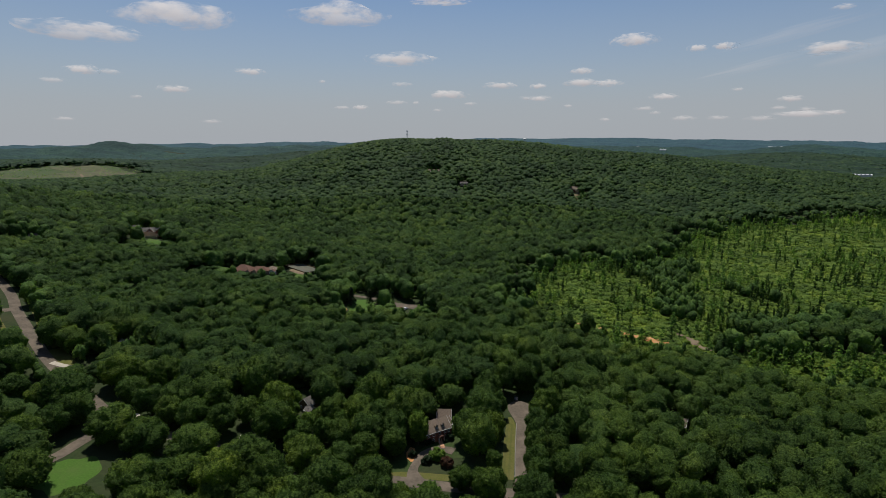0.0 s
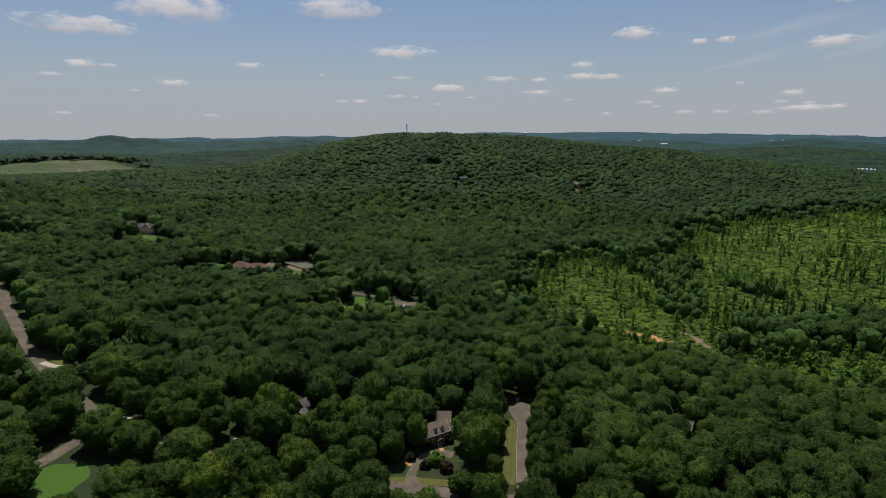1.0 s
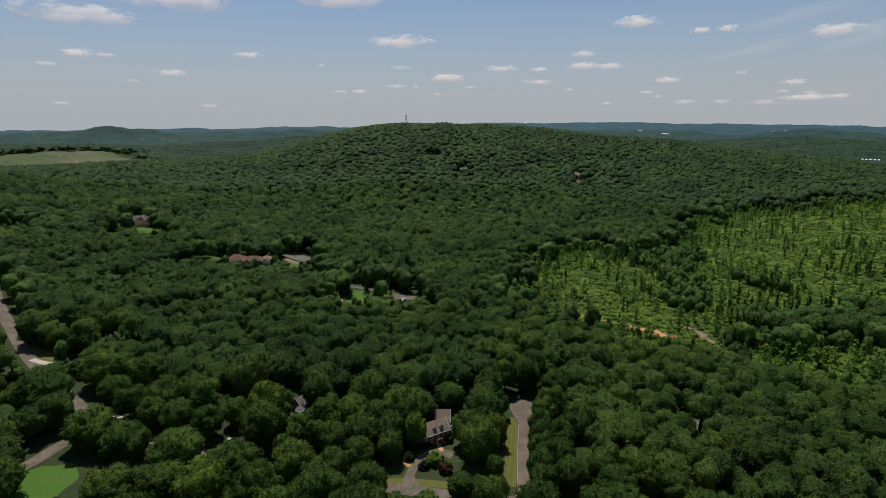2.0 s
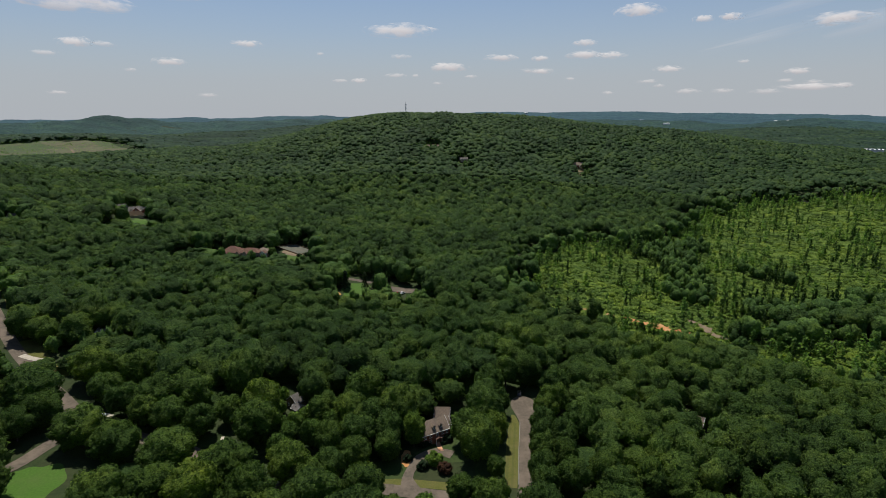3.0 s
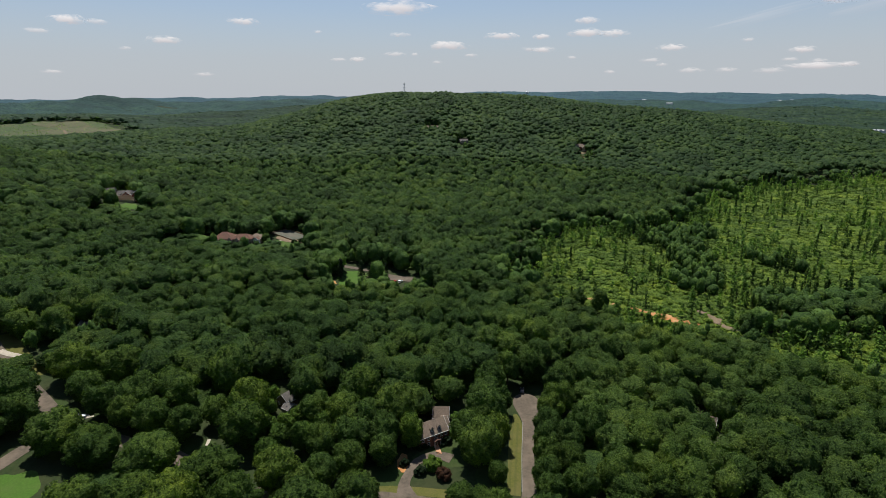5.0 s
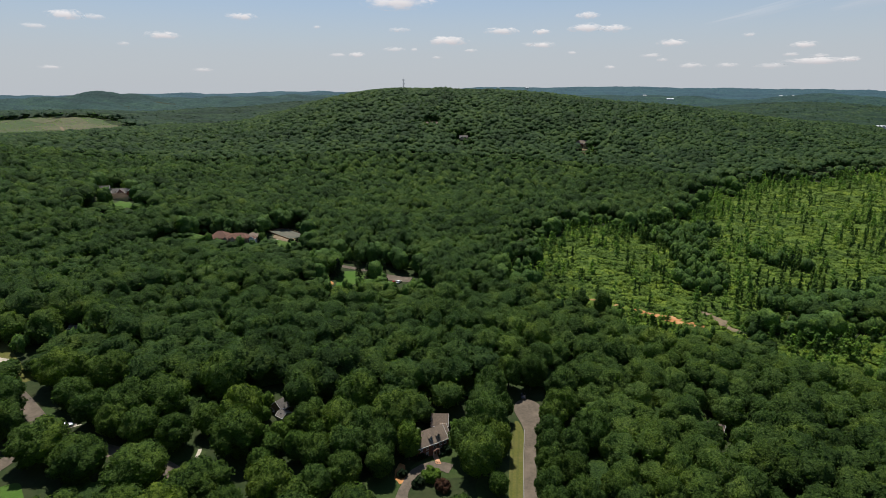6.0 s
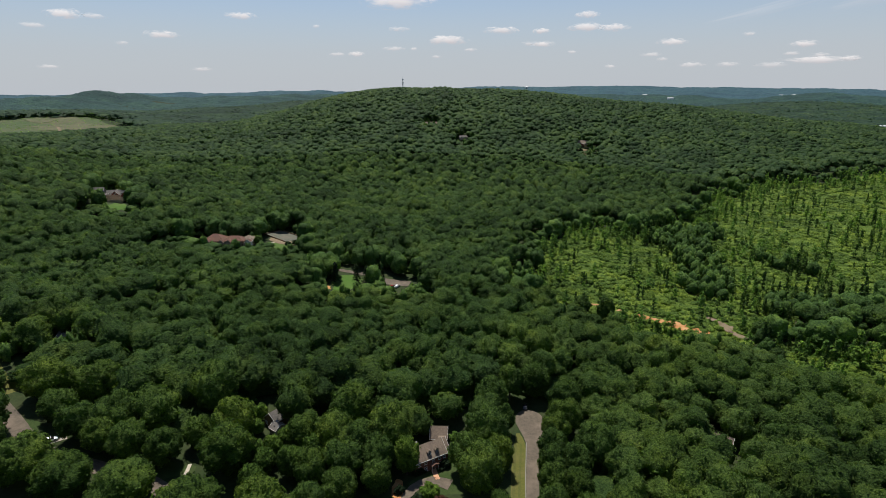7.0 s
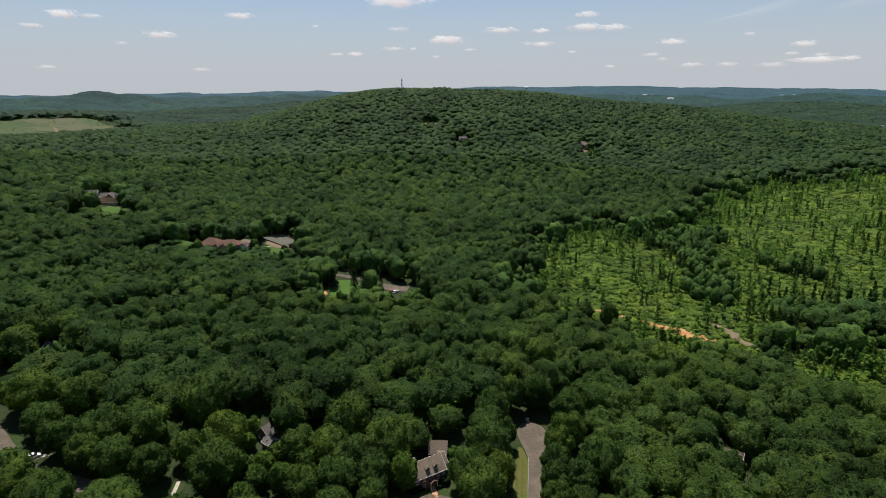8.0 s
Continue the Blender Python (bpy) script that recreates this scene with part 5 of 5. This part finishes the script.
gable_block(red_house, 17.0, -2.2, 4.0, 4.4, 3.0, 1.7, WHITE, SHINGLE_RED, along="y", over=0.3)
# court with retaining wall above the lawn
COURT_LINE = [(-122.2, 480.0), (-117.1, 476.0), (-112, 472), (-106.9, 468.0), (-101.8, 464.0)]
draped_strip("court", COURT_LINE, 17.0, 0.45, COURT, "grey-green paved court beside a long house", "court")
court = thing("court_wall", pose(-112, 472, site(-112, 472)), "low dark wall around the paved court", "wall")


def wall_run(ax, ay, bx, by, pieces):
    """A low wall that follows the ground, panel by panel."""
    turn = math.degrees(math.atan2(by - ay, bx - ax))
    for k in range(pieces):
        x, y = ax + (bx - ax) * (k + 0.5) / pieces, ay + (by - ay) * (k + 0.5) / pieces
        long = math.hypot(bx - ax, by - ay) / pieces
        part("panel", box(bmesh.new(), x + 112, y - 472, site(x, y) - site(-112, 472) + 0.55, long + 0.05, 0.25, 1.3, turn, 0.03), WOOD, court)


wall_run(-127.4, 473.3, -107.0, 457.3, 8)
wall_run(-127.4, 473.3, -116.9, 486.7, 5)
wall_run(-116.9, 486.7, -96.5, 470.7, 8)
draped_patch("bank", -110, 459, 14, 5, -36, 0.4, SOIL, "bare reddish bank below the court", "bare ground", seed=20)

# large house with terraces on the rise
terrace_house = thing("terraced_house", pose(-273, 529, site(-271, 526), 0, 0, 12), "large grey-roofed house with tan terraces and red brick walls", "house")
terrace_house.scale = (0.95, 0.95, 0.95)
gable_block(terrace_house, -13, 1, 14, 11, 6.4, 5.2, SIDING, SHINGLE_GREY)
gable_block(terrace_house, -9, -4, 8, 10, 6.0, 4.6, SIDING, SHINGLE_GREY, along="y")
gable_block(terrace_house, 2, 6, 16, 9, 4.6, 3.2, BRICK, SHINGLE_GREY)
gable_block(terrace_house, 14, 1, 9, 14, 5.2, 4.4, BRICK, SHINGLE, along="y")
gable_block(terrace_house, 3, 3, 6, 8, 5.0, 3.2, BRICK, SHINGLE_GREY, along="y")
for z, dy, w in ((0.9, -9.0, 15), (2.4, -5.5, 17), (3.9, -1.5, 15)):
    part("terrace", box(bmesh.new(), 4, dy, z - 1.0, w, 5.0, 2.4), TAN, terrace_house, "tan terrace slab")
    part("terrace_wall", box(bmesh.new(), 4, dy - 2.4, z + 0.6, w, 0.25, 0.9), TAN, terrace_house)
for dx, dy in ((-2, 1.45), (3, -1.05), (8, 1.45)):
    window_on(terrace_house, dx, dy, 5.4, 1.6, 1.2, 0)
for dx in (-10.5, -7.5):
    window_on(terrace_house, dx, -9.0, 3.4, 1.2, 1.6, 0)
window_on(terrace_house, 14, -6.0, 3.0, 2.0, 1.8, 0)

# houses on the hill
hill_house = thing("hillside_house", pose(52, 836, site(52, 836), 0, 0, 10), "pale house on the wooded hillside", "house")
hill_house.scale = (0.7, 0.7, 0.7)
gable_block(hill_house, 0, 0, 16, 9, 4.5, 3.0, TAN, SHINGLE_GREY)
gable_block(hill_house, -5, -4, 6, 8, 3.5, 2.4, TAN, SHINGLE_GREY, along="y")
window_on(hill_house, 4, -4.5, 2.2, 2.0, 1.8, 0)
ridge_house = thing("hillside_house", pose(11, 880, site(11, 880), 0, 0, -4), "long low house with tan roof near the summit", "house")
gable_block(ridge_house, 0, 0, 26, 8, 3.4, 2.6, TAN, SHINGLE)
window_on(ridge_house, -5, -4.0, 1.8, 2.0, 1.4, 0)
window_on(ridge_house, 6, -4.0, 1.8, 2.0, 1.4, 0)
hill_brick = thing("hillside_house", pose(217, 817, site(217, 817), 0, 0, -8), "red-brown house with pale forecourt on the hillside", "house")
gable_block(hill_brick, 0, 4, 14, 9, 5.0, 3.5, BRICK, SHINGLE)
gable_block(hill_brick, 5, -2, 6, 8, 4.0, 3.0, TAN, SHINGLE, along="y")
window_on(hill_brick, -3, -0.5, 2.2, 2.0, 1.8, 0)
draped_patch("forecourt", 216, 805, 8, 3.5, 0, 0.5, SOIL, "pale gravel forecourt", "driveway", seed=21)
draped_strip("driveway", [(215, 801), (213, 780), (206, 745)], 3.0, 0.3, SOIL, "pale driveway climbing the hill", "driveway")


# distant buildings
def shed(x, y, w, d, h, turn, lift=0.0, label="long pale low building far off among trees"):
    t = thing("distant_building", pose(x, y, site(x, y) + lift, 0, 0, turn), label, "building", "distant buildings")
    part("wall", box(bmesh.new(), 0, 0, h / 2 - 2, w, d, h + 4), PALE, t)
    part("roof", prism(bmesh.new(), [(-d / 2 - 0.5, h), (d / 2 + 0.5, h), (0, h + d * 0.12)], -w / 2 - 0.5, w / 2 + 0.5), PALE, t).rotation_euler = (0, 0, -math.pi / 2)
    return t


big_white = shed(838, 1050, 34, 12, 9, -38, 6, "white building with scalloped gables at the wood's edge")
for k in range(5):
    part("gable", prism(bmesh.new(), [(-3, 8), (3, 8), (0, 11.5)], -6.5, -5.9), WHITE, big_white).location = (-13 + k * 6.5, 0, 0)
for x, y, w in ((1767, 2822, 75), (1890, 2900, 60), (2050, 3250, 70), (844, 2894, 60), (780, 3050, 40), (1180, 2780, 30), (1310, 3400, 60), (620, 2700, 24)):
    shed(x, y, w, 22, 5, -25, 9)
tank = thing("water_tower", pose(600, 3480, site(600, 3480)), "white water tower on a slim stem", "water tower")
part("stem", tube(bmesh.new(), (0, 0, -3), (0, 0, 34), 4, 3, 12), PALE, tank)
bm = bmesh.new()
bmesh.ops.create_uvsphere(bm, u_segments=20, v_segments=12, radius=12, matrix=Matrix.Translation((0, 0, 38)) @ Matrix.Diagonal((1, 1, 0.6, 1)))
part("bowl", bm, PALE, tank)

# radio mast on the summit
mast = thing("radio_mast", pose(-41, 1062, site(-41, 1062)), "grey lattice radio mast with antennas on the summit", "mast")
legs = [(math.cos(a) * 1.6, math.sin(a) * 1.6) for a in (0.5, 2.6, 4.7)]
for lx, ly in legs:
    part("leg", tube(bmesh.new(), (lx, ly, -1), (lx * 0.4, ly * 0.4, 30), 0.22, 0.16, 6), STEEL, mast)
for k in range(9):
    z0, z1 = 3 * k + 1, 3 * k + 4
    for i in range(3):
        (ax, ay), (bx, by) = legs[i], legs[(i + 1) % 3]
        s0, s1 = 1 - 0.6 * z0 / 30, 1 - 0.6 * z1 / 30
        part("brace", tube(bmesh.new(), (ax * s0, ay * s0, z0), (bx * s1, by * s1, z1), 0.09, 0.09, 5), STEEL, mast)
for z, s in ((22, 1.6), (28, 1.3)):
    for i in range(3):
        a = i * 2.094 + 0.3
        part("antenna", box(bmesh.new(), math.cos(a) * s, math.sin(a) * s, z, 0.7, 0.5, 2.4, math.degrees(a), 0.05), PALE, mast, "pale panel antenna")
part("whip", tube(bmesh.new(), (0, 0, 29), (0, 0, 34), 0.12, 0.05, 6), STEEL, mast)


# cars
def car(x, y, turn, paint, label):
    c = thing("car", pose(x, y, site(x, y) + 0.14, 0, 0, turn), label, "car", "parked cars")
    bm = prism(bmesh.new(), [(-2.25, 0.35), (2.2, 0.35), (2.25, 0.75), (1.2, 0.95), (-2.1, 1.0), (-2.3, 0.8)], -0.88, 0.88)
    bmesh.ops.bevel(bm, geom=bm.edges[:], offset=0.07, segments=2, affect="EDGES")
    body = part("body", bm, paint, c)
    bm = prism(bmesh.new(), [(-2.0, 0.98), (1.15, 0.94), (0.4, 1.45), (-1.6, 1.48)], -0.78, 0.78)
    part("windows", bm, GLASS, body)
    bm = prism(bmesh.new(), [(-1.62, 1.46), (0.42, 1.43), (0.3, 1.53), (-1.5, 1.56)], -0.74, 0.74)
    part("car_roof", bm, paint, body)
    for wx in (-1.4, 1.4):
        for wy in (-0.85, 0.85):
            w = part("wheel", tube(bmesh.new(), (wx, wy - 0.11, 0.33), (wx, wy + 0.11, 0.33), 0.33, 0.33, 14), RUBBER, c)
            part("rim", tube(bmesh.new(), (wx, wy - 0.125, 0.33), (wx, wy + 0.125, 0.33), 0.2, 0.2, 10), STEEL, w)
    for wy in (-0.6, 0.6):
        part("headlight", box(bmesh.new(), 2.24, wy, 0.72, 0.08, 0.35, 0.14), LAMP_GLASS, c)
    return c


car(-17.6, 377.5, 60, CAR_WHITE, "white hatchback parked on the asphalt forecourt")
car(-20.6, 376.6, 60, CAR_RED, "dark red car parked beside a white one")
car(-37.2, 397.5, 150, CAR_WHITE, "white car parked on the driveway")
car(-128.6, 217.0, 35, CAR_WHITE, "white car parked on a concrete drive")
car(41.5, 246.6, 80, CAR_DARK, "dark car parked at the end of the cul-de-sac")


# shrubs and conifers by the houses
shrub_mesh = mesh_of("shrub", *crown_shape(801, 3, 16, 120, 160, 0.14, low=-0.6, rough=0.03), LEAF_PINE)
light_shrub = mesh_of("shrub", *crown_shape(802, 3, 16, 120, 160, 0.14, low=-0.6, rough=0.03), LEAF_LIGHT)
red_shrub = mesh_of("shrub", *crown_shape(803, 3, 16, 120, 160, 0.14, low=-0.6, rough=0.03), LEAF_RED)
for x, y, s, me, label in ((-1.6, 208.0, 2.2, shrub_mesh, "clipped dark green shrub at the house front"), (7.6, 211.6, 2.3, shrub_mesh, "rounded dark green shrub at the house corner"),
                           (0.6, 208.6, 0.9, shrub_mesh, "clipped dark green shrub at the house front"), (6.2, 209.6, 1.0, shrub_mesh, "clipped dark green shrub at the house front"),
                           (10.4, 216.2, 2.2, light_shrub, "pale green shrub beside the house"), (-7.5, 199, 2.0, shrub_mesh, "dark shrub beside the driveway"),
                           (6.0, 192.6, 3.0, red_shrub, "copper-brown rounded shrub on the lawn"), (-2.0, 194.6, 2.4, shrub_mesh, "dark shrub on the lawn"),
                           (2.4, 197.6, 3.6, light_shrub, "small rounded tree on the lawn before the house"), (12.0, 226, 2.6, light_shrub, "grey-green shrub behind the house"),
                           (0.6, 231, 3.4, light_shrub, "small pale green tree behind the house"), (-104, 452, 2.4, shrub_mesh, "dark rounded shrub below the court"), (-99, 455, 2.6, shrub_mesh, "dark rounded shrub below the court")):
    ob = tagged(new("shrub", me), label, "shrub", "garden shrubs")
    ob.matrix_world = Matrix.Translation((x, y, site(x, y) + s * 0.55)) @ Matrix.Diagonal((s, s, s * 0.85, 1))
conifer_crowns = [mesh_of("crown", *spire_shape(820 + k, 420, 0.085, 0.20), LEAF_PINE) for k in range(3)]
for k, (x, y, h) in enumerate(((-56.4, 380, 14), (-59.5, 386, 9), (-43.5, 382, 13), (-36.5, 376, 14), (-33, 380, 9), (-66, 392, 10), (-28, 392, 8), (-134, 434, 4), (-131.8, 433.6, 4.4), (-129.4, 433.4, 4))):
    t = thing("conifer", pose(x, y, site(x, y), 0, 0, k * 70), "dark green conifer with a narrow crown beside a lawn", "tree", "conifers")
    t.scale = (h, h, h)
    new("trunk", thin_trunk).parent = t
    new("crown", conifer_crowns[k % 3]).parent = t
